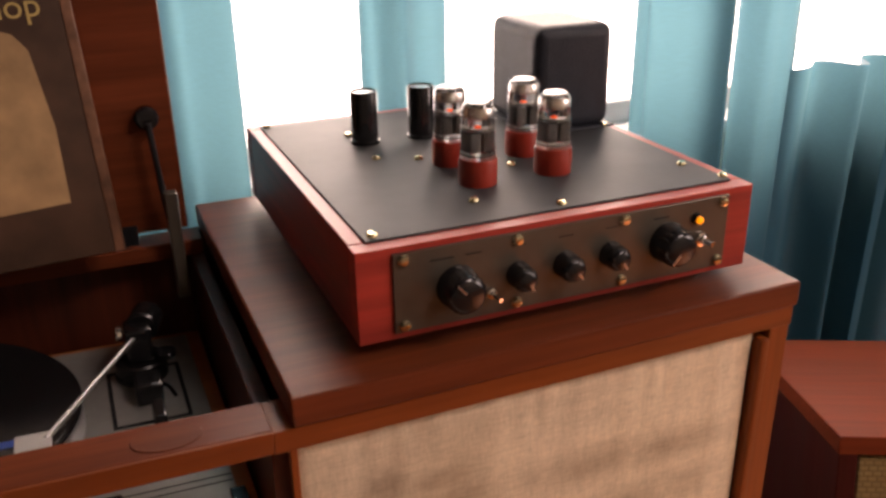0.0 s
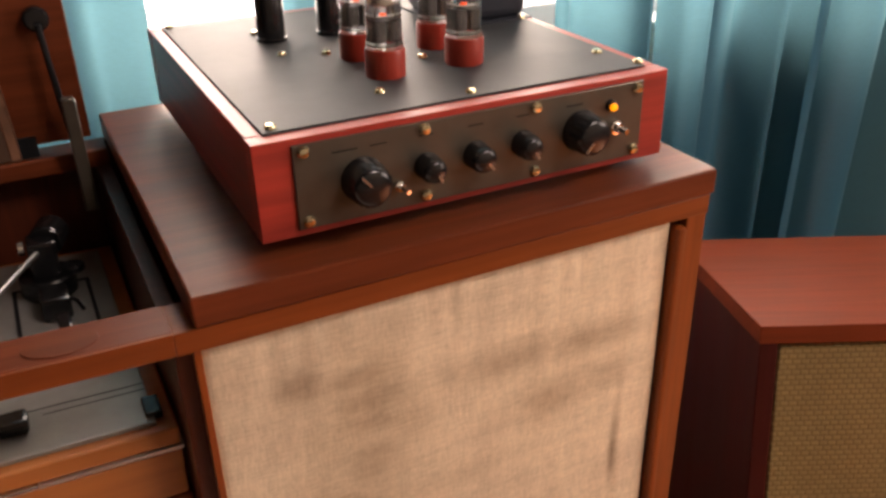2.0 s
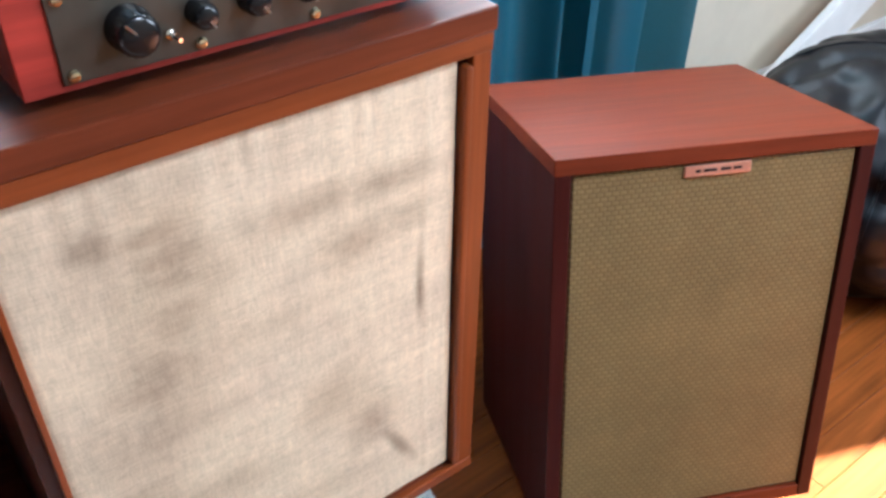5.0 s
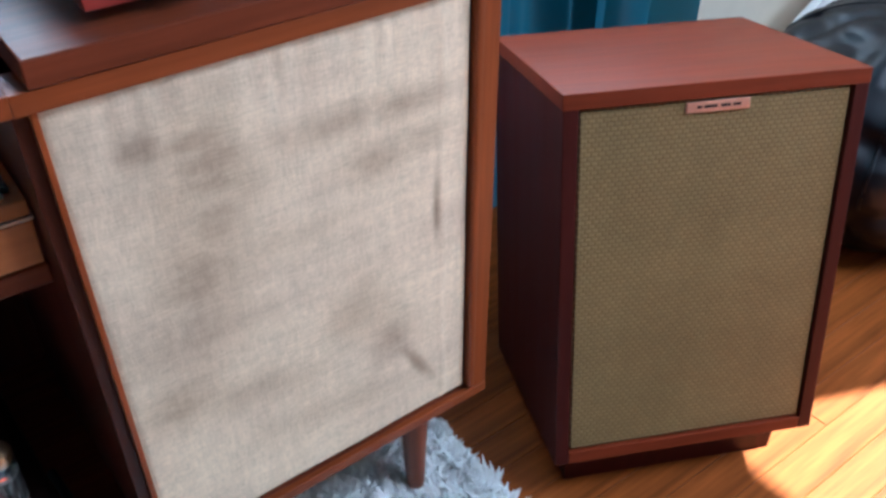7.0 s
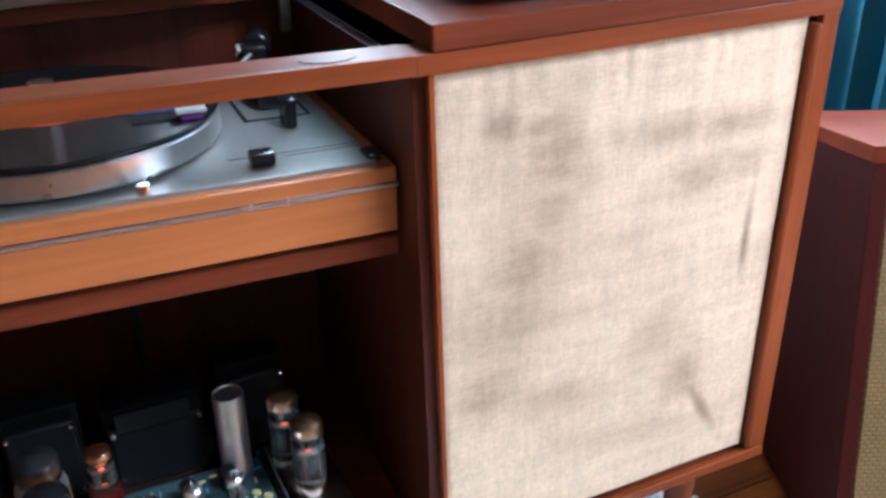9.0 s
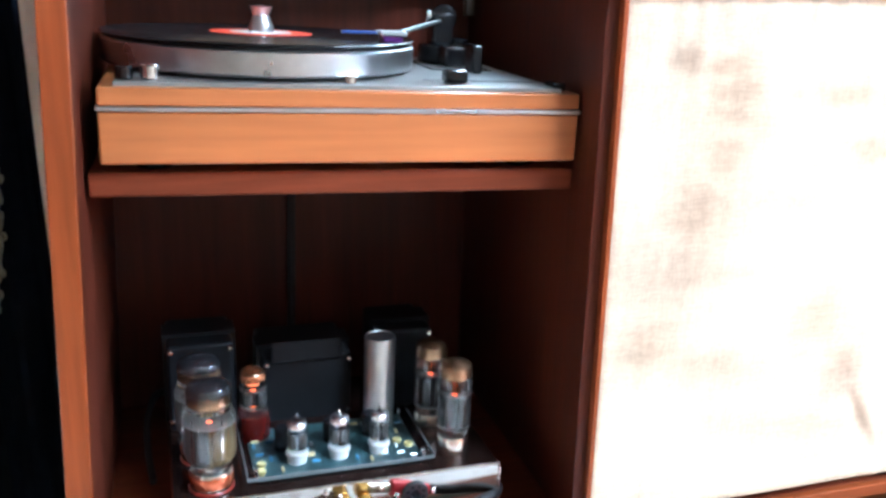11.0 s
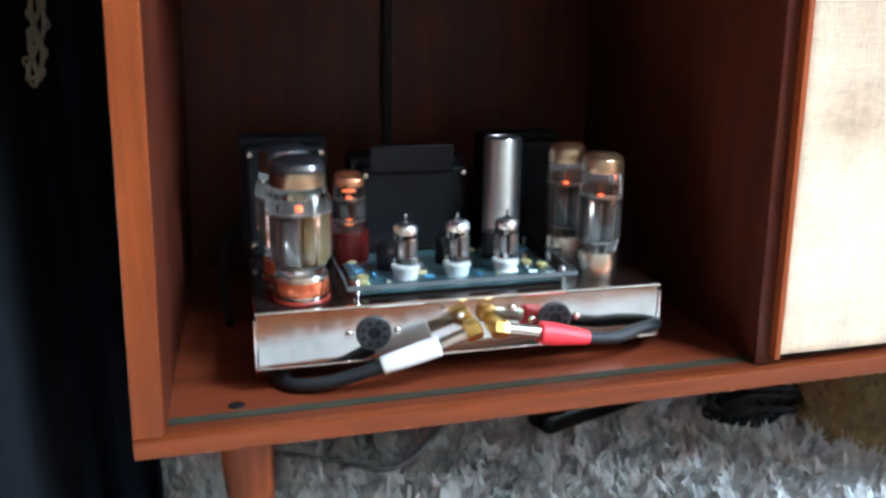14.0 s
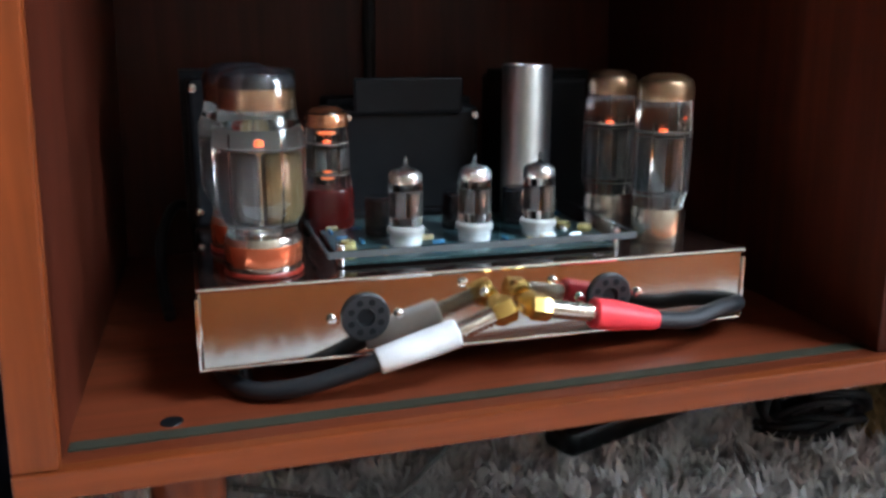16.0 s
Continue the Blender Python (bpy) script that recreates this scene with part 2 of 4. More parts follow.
CURTAIN = curtain_mat("teal_curtain", (0.028, 0.145, 0.215))
BLACK = mat("black_plastic", (0.008, 0.008, 0.009), 0.24, 0, 0.5, 0.2)
BLACK_MATT = mat("black_matt_paint", (0.007, 0.0075, 0.009), 0.55, 0, 0.2, 0.2)
TRANSFORMER = mat("grey_black_enamel", (0.020, 0.024, 0.032), 0.5, 0, 0.25, 0.15, 60, 0.3, 500)
BRONZE = mat("dark_bronze_panel", (0.115, 0.100, 0.080), 0.33, 0.6, 0.5, 0.08, 60)
TOP_PLATE = mat("dark_grey_top_plate", (0.034, 0.036, 0.039), 0.52, 0.0, 0.22, 0.08, 60)
BRASS = mat("brass", (0.86, 0.74, 0.50), 0.22, 1.0)
GOLD = mat("gold_plate", (0.85, 0.55, 0.16), 0.25, 1.0)
CHROME = mat("chrome", (0.80, 0.78, 0.76), 0.10, 1.0, 0.5, 0.03, 20)
POLISHED = mat("polished_steel", (0.50, 0.465, 0.42), 0.06, 1.0, 0.5, 0.05, 60, 0.02, 40)
ALUMINIUM = mat("brushed_aluminium", (0.62, 0.63, 0.64), 0.3, 1.0, 0.5, 0.05, 80)
DULL_STEEL = mat("dull_steel_arm_tube", (0.34, 0.34, 0.33), 0.42, 0.9, 0.5, 0.08, 80)
DECK = mat("silver_grey_deck", (0.30, 0.295, 0.275), 0.34, 0.45, 0.5, 0.05, 80)
GLASS = glass_mat("valve_glass")
GETTER = mat("silver_getter", (0.90, 0.87, 0.82), 0.17, 1.0, 0.5, 0.1, 60)
GETTER_BROWN = mat("brown_getter", (0.42, 0.27, 0.15), 0.22, 1.0, 0.5, 0.2, 60)
PLATE_TAN = mat("tan_valve_plate", (0.13, 0.088, 0.036), 0.5, 0.1, 0.3, 0.15)
PLATE_GREY = mat("grey_valve_plate", (0.050, 0.047, 0.043), 0.5, 0.0, 0.25, 0.1)
MICA = mat("mica_spacer", (0.085, 0.078, 0.066), 0.45, 0, 0.2)
RED_BASE = mat("red_valve_base", (0.27, 0.026, 0.014), 0.35, 0, 0.5, 0.12)
ORANGE_REFLECTION = mat("orange_reflection_on_base", (0.62, 0.16, 0.07), 0.22, 0.7, 0.5, 0.12)
STEEL_BASE = mat("nickel_valve_base", (0.72, 0.66, 0.58), 0.22, 1.0)
CERAMIC = mat("white_ceramic", (0.46, 0.46, 0.44), 0.3)
DARK_RED = mat("dark_red_bakelite", (0.055, 0.004, 0.003), 0.22, 0, 0.5, 0.12)
COPPER_GETTER = mat("copper_getter", (0.78, 0.34, 0.16), 0.18, 1.0, 0.5, 0.15)
HEATER = glow("glowing_heater", (1.0, 0.12, 0.03), 0.10)
# emission that paints the rectifier's copper glints
GLINT_GLOW = glow("copper_glint_glow", (1.0, 0.22, 0.06), 0.045)
LED = glow("amber_indicator", (1.0, 0.32, 0.01), 0.16)
BOARD = mat("blue_green_circuit_board", (0.025, 0.048, 0.05), 0.35, 0, 0.5, 0.3, 200)
CLEAR = glass_mat("clear_acrylic", (0.95, 0.98, 1.0))
CLEAR.node_tree.nodes["Principled BSDF"].inputs["IOR"].default_value = 1.12
CUT_EDGE = mat("light_caught_in_edge", (0.10, 0.115, 0.12), 0.2)
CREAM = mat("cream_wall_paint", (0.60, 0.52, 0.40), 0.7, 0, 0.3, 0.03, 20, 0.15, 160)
# unseen walls and ceiling: dark to cut bounced light, tan to return some
UNSEEN_DARK = mat("unseen_dark_paint", (0.11, 0.09, 0.075), 0.7, 0, 0.3, 0.05, 20, 0.15, 160)
UNSEEN_BOUNCE = mat("unseen_bounce_paint", (0.30, 0.26, 0.205), 0.7, 0, 0.3, 0.05, 20, 0.15, 160)
WHITE = mat("white_paint", (0.78, 0.77, 0.74), 0.5, 0, 0.4, 0.03, 20)
RED_RUBBER = mat("red_plug_sleeve", (0.70, 0.035, 0.05), 0.4)
WHITE_RUBBER = mat("white_plug_sleeve", (0.82, 0.82, 0.80), 0.4)
SOCKET = mat("dark_grey_bakelite", (0.013, 0.0135, 0.015), 0.45, 0, 0.5, 0.15)
CABLE = mat("black_cable", (0.011, 0.011, 0.013), 0.55)
GREY_CABLE = mat("grey_cable", (0.22, 0.22, 0.21), 0.45)
NAVY = mat("navy_cloth", (0.005, 0.007, 0.012), 0.9, 0, 0.1, 0.2, 60, 0.4, 700)
LACE = mat("tan_crochet_yarn", (0.27, 0.235, 0.16), 0.9, 0, 0.2, 0.2, 300, 0.5, 900)
SLEEVE = mat("brown_record_sleeve", (0.060, 0.030, 0.018), 0.45, 0, 0.5, 0.3, 30)
PHOTO = mat("tan_sleeve_picture", (0.42, 0.26, 0.13), 0.45, 0, 0.5, 0.25, 25)
WORN = mat("scuffed_sleeve_edge", (0.16, 0.075, 0.045), 0.3, 0, 0.5, 0.35, 60)
VINYL = mat("black_vinyl", (0.010, 0.010, 0.011), 0.22, 0, 0.6, 0.1)
LABEL_RED = mat("red_record_label", (0.70, 0.07, 0.03), 0.5)
LABEL_WHITE = mat("white_record_label", (0.72, 0.70, 0.64), 0.5)
PURPLE = mat("purple_cartridge", (0.13, 0.03, 0.22), 0.35)
BLUE = mat("blue_headshell", (0.03, 0.08, 0.30), 0.35)
LEATHER = mat("black_glossy_leather", (0.006, 0.006, 0.008), 0.42, 0, 0.3, 0.2, 20, 0.2, 60)
COPPER = mat("copper_badge", (0.70, 0.34, 0.24), 0.35, 0.6)
RUG = mat("grey_white_shag", (0.86, 0.85, 0.82), 0.95, 0, 0.2, 0.10, 22)
FELT = mat("grey_track", (0.040, 0.039, 0.027), 0.85, 0, 0.05)
KNOT = wood("dark_wood_knot", (0.120, 0.028, 0.010), "x", 0.45, 0.16, 0.0, 1.0, 0.18)
BLACK_ASH = mat("black_ash_veneer", (0.006, 0.007, 0.009), 0.9, 0, 0.08, 0.2, 60)
TAN = mat("tan_fur", (0.45, 0.34, 0.18), 0.95, 0, 0.2, 0.25, 60)


# ---- building helpers ----
def box(bm, x0, x1, y0, y1, z0, z1, bevel=0.0, seg=2):
    r = bmesh.ops.create_cube(bm, size=1, matrix=Matrix.Translation(((x0 + x1) / 2, (y0 + y1) / 2, (z0 + z1) / 2)) @ Matrix.Diagonal((x1 - x0, y1 - y0, z1 - z0, 1)))
    if bevel:
        edges = {e for v in r["verts"] for e in v.link_edges}
        round_faces = set(bmesh.ops.bevel(bm, geom=list(edges), offset=bevel, segments=seg, affect="EDGES", profile=0.5)["faces"])
        for f in round_faces:                   # the flat sides stay flat right up to the rounded edge
            for e in f.edges:
                if any(g not in round_faces for g in e.link_faces):
                    e.smooth = False
    return bm


def boxed(*a, **k):
    return box(bmesh.new(), *a, **k)


def lathe(profile, n=28, m=None, bm=None):
    """Turned body round z from (radius, height) pairs; radius 0 closes an end."""
    bm = bm or bmesh.new()
    rings = []
    for r, z in profile:
        if r < 1e-6:
            rings.append([bm.verts.new((0, 0, z))])
        else:
            rings.append([bm.verts.new((r * math.cos(a), r * math.sin(a), z)) for a in (2 * math.pi * i / n for i in range(n))])
    for a, b in zip(rings, rings[1:]):
        for i in range(n):
            j = (i + 1) % n
            if len(a) == 1 and len(b) == 1:
                continue
            if len(a) == 1:
                bm.faces.new((a[0], b[j], b[i]))
            elif len(b) == 1:
                bm.faces.new((a[i], a[j], b[0]))
            else:
                bm.faces.new((a[i], a[j], b[j], b[i]))
    if m is not None:
        used = [v for ring in rings for v in ring]
        bmesh.ops.transform(bm, matrix=m, verts=used)
    return bm


def disc(r, z0, z1, bevel=0.001, n=28, m=None, bm=None):
    return lathe([(0, z0), (r - bevel, z0), (r, z0 + bevel), (r, z1 - bevel), (r - bevel, z1), (0, z1)], n, m, bm)


def tube_along(points, radius, n=8, bm=None):
    """A round cable or rod through the points, smoothed."""
    bm = bm or bmesh.new()
    pts = [Vector(p) for p in points]
    path = []
    for i in range(len(pts) - 1):
        p0, p1, p2, p3 = pts[max(i - 1, 0)], pts[i], pts[i + 1], pts[min(i + 2, len(pts) - 1)]
        for s in range(6):
            t = s / 6
            path.append(0.5 * ((2 * p1) + (p2 - p0) * t + (2 * p0 - 5 * p1 + 4 * p2 - p3) * t * t + (3 * p1 - p0 - 3 * p2 + p3) * t ** 3))
    path.append(pts[-1])
    rings = []
    for i, p in enumerate(path):
        d = (path[min(i + 1, len(path) - 1)] - path[max(i - 1, 0)]).normalized()
        q = d.to_track_quat("Z", "Y")
        rings.append([bm.verts.new(p + q @ Vector((radius * math.cos(a), radius * math.sin(a), 0))) for a in (2 * math.pi * k / n for k in range(n))])
    for a, b in zip(rings, rings[1:]):
        for k in range(n):
            bm.faces.new((a[k], a[(k + 1) % n], b[(k + 1) % n], b[k]))
    bm.faces.new(rings[0][::-1]), bm.faces.new(rings[-1])
    return bm


def part(name, bm, material, parent=None, label="", smooth=True, sharp=True):
    me = bpy.data.meshes.new(name)
    bmesh.ops.recalc_face_normals(bm, faces=bm.faces)
    if smooth:
        for f in bm.faces:
            f.smooth = True
        if sharp:
            for e in bm.edges:
                if len(e.link_faces) == 2 and e.calc_face_angle(0) > radians(35):
                    e.smooth = False
    bm.to_mesh(me)
    bm.free()
    me.materials.append(material)
    ob = new(name, me)
    ob.parent = parent
    return tagged(ob, label) if label else ob


def thing(name, place, label, category, group=""):
    ob = new(name)
    ob.empty_display_size = 0.02
    ob.matrix_world = place
    return tagged(ob, label, category, group)


def structure(name, bm, material, label, category):
    return tagged(part(name, bm, material), label, category, kind="structure")


ALONG_Y = pose(0, 0, 0, 90, 0, 0)     # turns a lathe's axis from +z to -y, towards the room


def screw(parent, x, y, z, r=0.0045, material=BRASS, facing_room=True):
    m = Matrix.Translation((x, y, z)) @ (ALONG_Y if facing_room else Matrix.Identity(4))
    return part("screw", lathe([(r, 0), (r, 0.0012), (r * 0.7, 0.003), (0, 0.0036)], 14, m), material, parent)


# ---- the room ----
ROOF = 2.7
floor = structure("floor", boxed(-2.0, 3.0, -2.1, 0.58, -0.09, -0.041), OAK, "orange oak strip floor with a sunlit patch", "floor")
bm = bmesh.new()
# opening cut for the added roof window
RX0, RX1, RY0, RY1 = 1.2, 2.1, -1.75, -0.85
box(bm, -2.1, RX0, -2.2, 0.7, ROOF, ROOF + 0.1), box(bm, RX1, 3.1, -2.2, 0.7, ROOF, ROOF + 0.1)
box(bm, RX0, RX1, -2.2, RY0, ROOF, ROOF + 0.1), box(bm, RX0, RX1, RY1, 0.7, ROOF, ROOF + 0.1)
structure("ceiling", bm, UNSEEN_DARK, "unseen dark ceiling with an added roof window", "ceiling")
bm = bmesh.new()
WX0, WX1, WZ0, WZ1 = 0.36, 2.05, 0.70, 2.0
box(bm, -2.1, WX0, 0.58, 0.7, -0.09, ROOF), box(bm, WX1, 3.1, 0.58, 0.7, -0.09, ROOF)
box(bm, WX0, WX1, 0.58, 0.7, -0.09, WZ0), box(bm, WX0, WX1, 0.58, 0.7, WZ1, ROOF)
structure("wall_north", bm, CREAM, "cream painted wall with a wide window", "wall")
bm = bmesh.new()
EY0, EY1, EZ0, EZ1 = -1.80, -0.76, 0.85, 1.95
box(bm, 3.0, 3.1, -2.2, EY0, -0.09, ROOF), box(bm, 3.0, 3.1, EY1, 0.58, -0.09, ROOF)
box(bm, 3.0, 3.1, EY0, EY1, -0.09, EZ0), box(bm, 3.0, 3.1, EY0, EY1, EZ1, ROOF)
structure("wall_east", bm, UNSEEN_DARK, "unseen side wall with a window, dark to cut bounced light", "wall")
structure("wall_south", boxed(-2.1, 3.0, -2.2, -2.1, -0.09, ROOF), UNSEEN_BOUNCE, "unseen wall, toned to bounce light forward", "wall")
structure("wall_west", boxed(-2.1, -2.0, -2.1, 0.58, -0.09, ROOF), UNSEEN_DARK, "unseen wall, dark to cut bounced light", "wall")
structure("baseboard", boxed(1.0, 3.0, 0.565, 0.58, -0.035, 0.09, 0.003), WHITE, "white painted baseboard", "baseboard")


def window(name, place, w, h, label):
    ob = thing(name, place, label, "window")
    ob["kind"] = "structure"
    for x0, x1, z0, z1 in ((-w / 2, w / 2, 0, 0.045), (-w / 2, w / 2, h - 0.045, h), (-w / 2, -w / 2 + 0.045, 0.045, h - 0.045), (w / 2 - 0.045, w / 2, 0.045, h - 0.045)):
        part("window_frame", boxed(x0, x1, -0.02, 0.02, z0, z1, 0.004), WHITE, ob)
    part("window_sill", boxed(-w / 2 - 0.02, w / 2 + 0.02, -0.085, -0.021, -0.012, 0.012, 0.004), WHITE, ob)
    return ob


window("window_1", pose((WX0 + WX1) / 2, 0.665, WZ0), WX1 - WX0, WZ1 - WZ0, "white framed window behind teal curtains, blown out by daylight")
window("window_2", pose(3.05, (EY0 + EY1) / 2, EZ0, 0, 0, -90), EY1 - EY0, EZ1 - EZ0, "white framed window letting the sun in")
# the roof window is added to house the overhead fill lamp
window("added_roof_window", pose((RX0 + RX1) / 2, RY1, ROOF + 0.06, 90, 0, 0), RX1 - RX0, RY1 - RY0, "added white framed roof window for fill light, out of view")
sky_card = part("backdrop", boxed(-0.6, 4.2, 1.5, 1.52, 0.2, 2.9), glow("bright_overcast", (0.93, 0.97, 1.0), 0.8), None, "", False)
tagged(sky_card, "bright hazy daylight outside the window", "backdrop", kind="structure")


def curtain(x0, x1, z0, z1, y, folds, depth, label, seed, gather=0.0):
    rnd = random.Random(seed)
    ph = [rnd.uniform(0, 6.28) for _ in range(4)]
    bm = bmesh.new()
    nx, nz = max(36, int(folds * 26)), 20
    grid = []
    for j in range(nz + 1):
        v = j / nz
        row = []
        for i in range(nx + 1):
            u = i / nx
            a = 2 * math.pi * folds * 0.8 * (u + 0.09 * math.sin(4 * u + ph[0]) + 0.03 * math.sin(11 * u + 2 * v + ph[2])) + ph[1]
            d = 1.6 * depth * (0.7 + 0.3 * math.sin(5 * u + ph[2])) * (0.75 + 0.25 * v)
            x = x0 + (x1 - x0) * (u + gather * (0.5 - v) * (u - 0.5)) + 0.22 * depth * math.sin(a + v * 1.5 + ph[3])
            row.append(bm.verts.new((x, y + d * (math.sin(a + 0.5 * math.sin(3 * v + ph[3])) + 0.13 * math.sin(2.3 * a + ph[2])), z0 + (z1 - z0) * v)))
        grid.append(row)
    for j in range(nz):
        for i in range(nx):
            bm.faces.new((grid[j][i], grid[j][i + 1], grid[j + 1][i + 1], grid[j + 1][i]))
    me = part("curtain", bm, CURTAIN, sharp=False)
    return tagged(me, label, "curtain", "window curtains")


curtain(0.36, 0.555, 0.02, 2.1, 0.50, 2.5, 0.022, "teal satin curtain panel gathered beside the window gap", 1)
curtain(0.697, 0.806, 0.02, 2.1, 0.50, 1.5, 0.018, "narrow teal satin curtain panel between bright gaps", 2)
curtain(1.055, 1.245, 0.02, 2.1, 0.50, 2.2, 0.030, "teal satin curtain panel with deep folds", 3)
curtain(1.265, 1.378, 0.02, 2.1, 0.50, 1.6, 0.020, "teal satin curtain panel with deep folds", 4)
# cut at the sill to stand for cloth washed out by backlight above
curtain(1.355, 1.60, 0.02, 0.80, 0.515, 2.2, 0.020, "teal curtain panel cut off at the sill in place of blown-out backlight", 5)
curtain(1.54, 1.835, 0.02, 2.1, 0.50, 2.1, 0.036, "teal satin curtain panel ending against the cream wall", 6)
rod = thing("curtain_rod", pose(0, 0, 0), "dark metal curtain rod above the window", "curtain rod")
part("rod", tube_along([(-0.1, 0.5, 2.11), (0.9, 0.5, 2.11), (1.9, 0.5, 2.11)], 0.012), BLACK_MATT, rod)
for x in (-0.05, 1.85):
    part("bracket", boxed(x - 0.01, x + 0.01, 0.5, 0.58, 2.095, 2.115, 0.002), BLACK_MATT, rod)


# ---- console ----
CW, CT, CB, CD = 0.904, 0.764, 0.190, 0.40      # width, top, underside, depth
DIV = 0.466                                     # the divider between the open bay and the closed one
console = thing("console", pose(0, 0, 0), "walnut console with an open bay, burlap door and tapered legs", "console")
BT = 0.2035                                     # top of the bottom board
part("bottom_board", boxed(0.0005, CW - 0.0045, 0.0092, CD, CB, BT, 0.001), WALNUT_X, console)
# front strips added so fronts keep the lit tone beside darkened boards
part("lit_edge_strip", boxed(0, CW - 0.004, 0.0, 0.009, CB - 0.0005, BT + 0.0005, 0.0015), WALNUT_EDGE, console, "front edge in the lit orange-brown tone")
for name, y0, y1, material in (("side_panel", 0.0102, CD, WALNUT_Z_SHADED), ("lit_edge_strip", 0.0012, 0.010, WALNUT_EDGE_Z)):
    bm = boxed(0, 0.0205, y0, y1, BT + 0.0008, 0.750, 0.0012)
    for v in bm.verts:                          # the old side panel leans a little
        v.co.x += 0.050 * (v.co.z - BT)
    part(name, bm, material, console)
SAG = pose(0.4655, 0, 0.56, 0, 1.85, 0) @ pose(0, 0, -0.56)      # shelf and rail have settled towards the divider
RAIL_SAG = pose(0.4655, 0, 0.724, 0, 1.45, 0) @ pose(0, 0, -0.7235)
part("side_panel", boxed(0.880, CW - 0.0045, 0.0102, CD, BT + 0.0008, 0.7415, 0.001), WALNUT_Z_SHADED, console)
part("lit_edge_strip", boxed(0.880, CW - 0.004, 0.0012, 0.010, BT + 0.0008, 0.7415, 0.0012), WALNUT_EDGE_Z, console)
part("divider", boxed(DIV, DIV + 0.013, 0.012, CD - 0.012, BT + 0.0005, 0.724, 0.001), WALNUT_Z_SHADED, console)
# inner boards carry the bay's shade in their walnut colour
part("back_panel", boxed(0.010, 0.8795, CD - 0.012, CD - 0.002, BT + 0.0005, 0.74), WALNUT_Z_SHADED, console)
bm = boxed(0.042 - 0.4655, 0, 0.058, CD - 0.013, 0.5455, 0.5655, 0.002)
bmesh.ops.transform(bm, matrix=SAG, verts=bm.verts)
part("shelf", bm, WALNUT_X, console)
part("front_rail", boxed(0.4665, CW - 0.003, 0.0005, 0.040, 0.7245, 0.7415, 0.0008), WALNUT_EDGE, console)
bm = boxed(0.03 - 0.4655, 0.0008, 0.0032, 0.040, 0.7248, 0.7418, 0.0008)
bmesh.ops.transform(bm, matrix=RAIL_SAG, verts=bm.verts)
rail = part("front_rail", bm, WALNUT_X, console)
# added strip: rail front in the lit tone, rail body darker
bm = boxed(0.03 - 0.4655, 0.0008, 0.0005, 0.003, 0.7248, 0.7416, 0.0006)
bmesh.ops.transform(bm, matrix=RAIL_SAG, verts=bm.verts)
part("rail_lit_edge_strip", bm, WALNUT_EDGE, rail, "front edge in the lit orange-brown tone")
part("top_board", boxed(DIV + 0.014, CW, -0.001, CD, 0.742, CT, 0.002), WALNUT_X, console)
part("back_ledge", boxed(0.05, DIV + 0.013, CD - 0.040, CD - 0.0125, 0.7245, 0.7415, 0.002), WALNUT_X, console)
part("track", boxed(0.0215, DIV - 0.001, 0.020, 0.029, BT - 0.001, BT + 0.001), FELT, console, "grey sliding door track")
part("track", boxed(DIV + 0.014, 0.8795, 0.020, 0.029, BT - 0.001, BT + 0.001), FELT, console, "grey sliding door track")
part("wood_knot", disc(0.019, 0, 0.0012, 0.0004, 24, RAIL_SAG @ Matrix.Translation((0.402 - 0.4655, 0.020, 0.7415)) @ Matrix.Diagonal((1.2, 0.75, 1, 1))), KNOT, rail, "dark oval wood plug")
part("screw_hole", disc(0.006, 0, 0.0012, 0.0004, 16, Matrix.Translation((0.068, 0.040, BT - 0.0006))), BLACK, console)
lid = part("lid", boxed(0.004, DIV + 0.002, CD - 0.030, CD - 0.010, 0.752, 1.16, 0.002), WALNUT_X, console, "open lid standing upright")
part("hinge", boxed(0.36, 0.42, CD - 0.034, CD - 0.030, 0.742, 0.762, 0.001), BLACK_MATT, lid)
stay = part("lid_stay", tube_along([(0.443, 0.352, 0.865), (0.447, 0.35, 0.80), (0.452, 0.345, 0.745)], 0.003), BLACK_MATT, console)
part("stay_pivot", disc(0.011, 0, 0.012, 0.002, 18, Matrix.Translation((0.443, 0.369, 0.868)) @ ALONG_Y), BLACK, stay)
part("stay_barrel", boxed(0.447, 0.459, 0.338, 0.350, 0.69, 0.800, 0.002), BRONZE, stay)
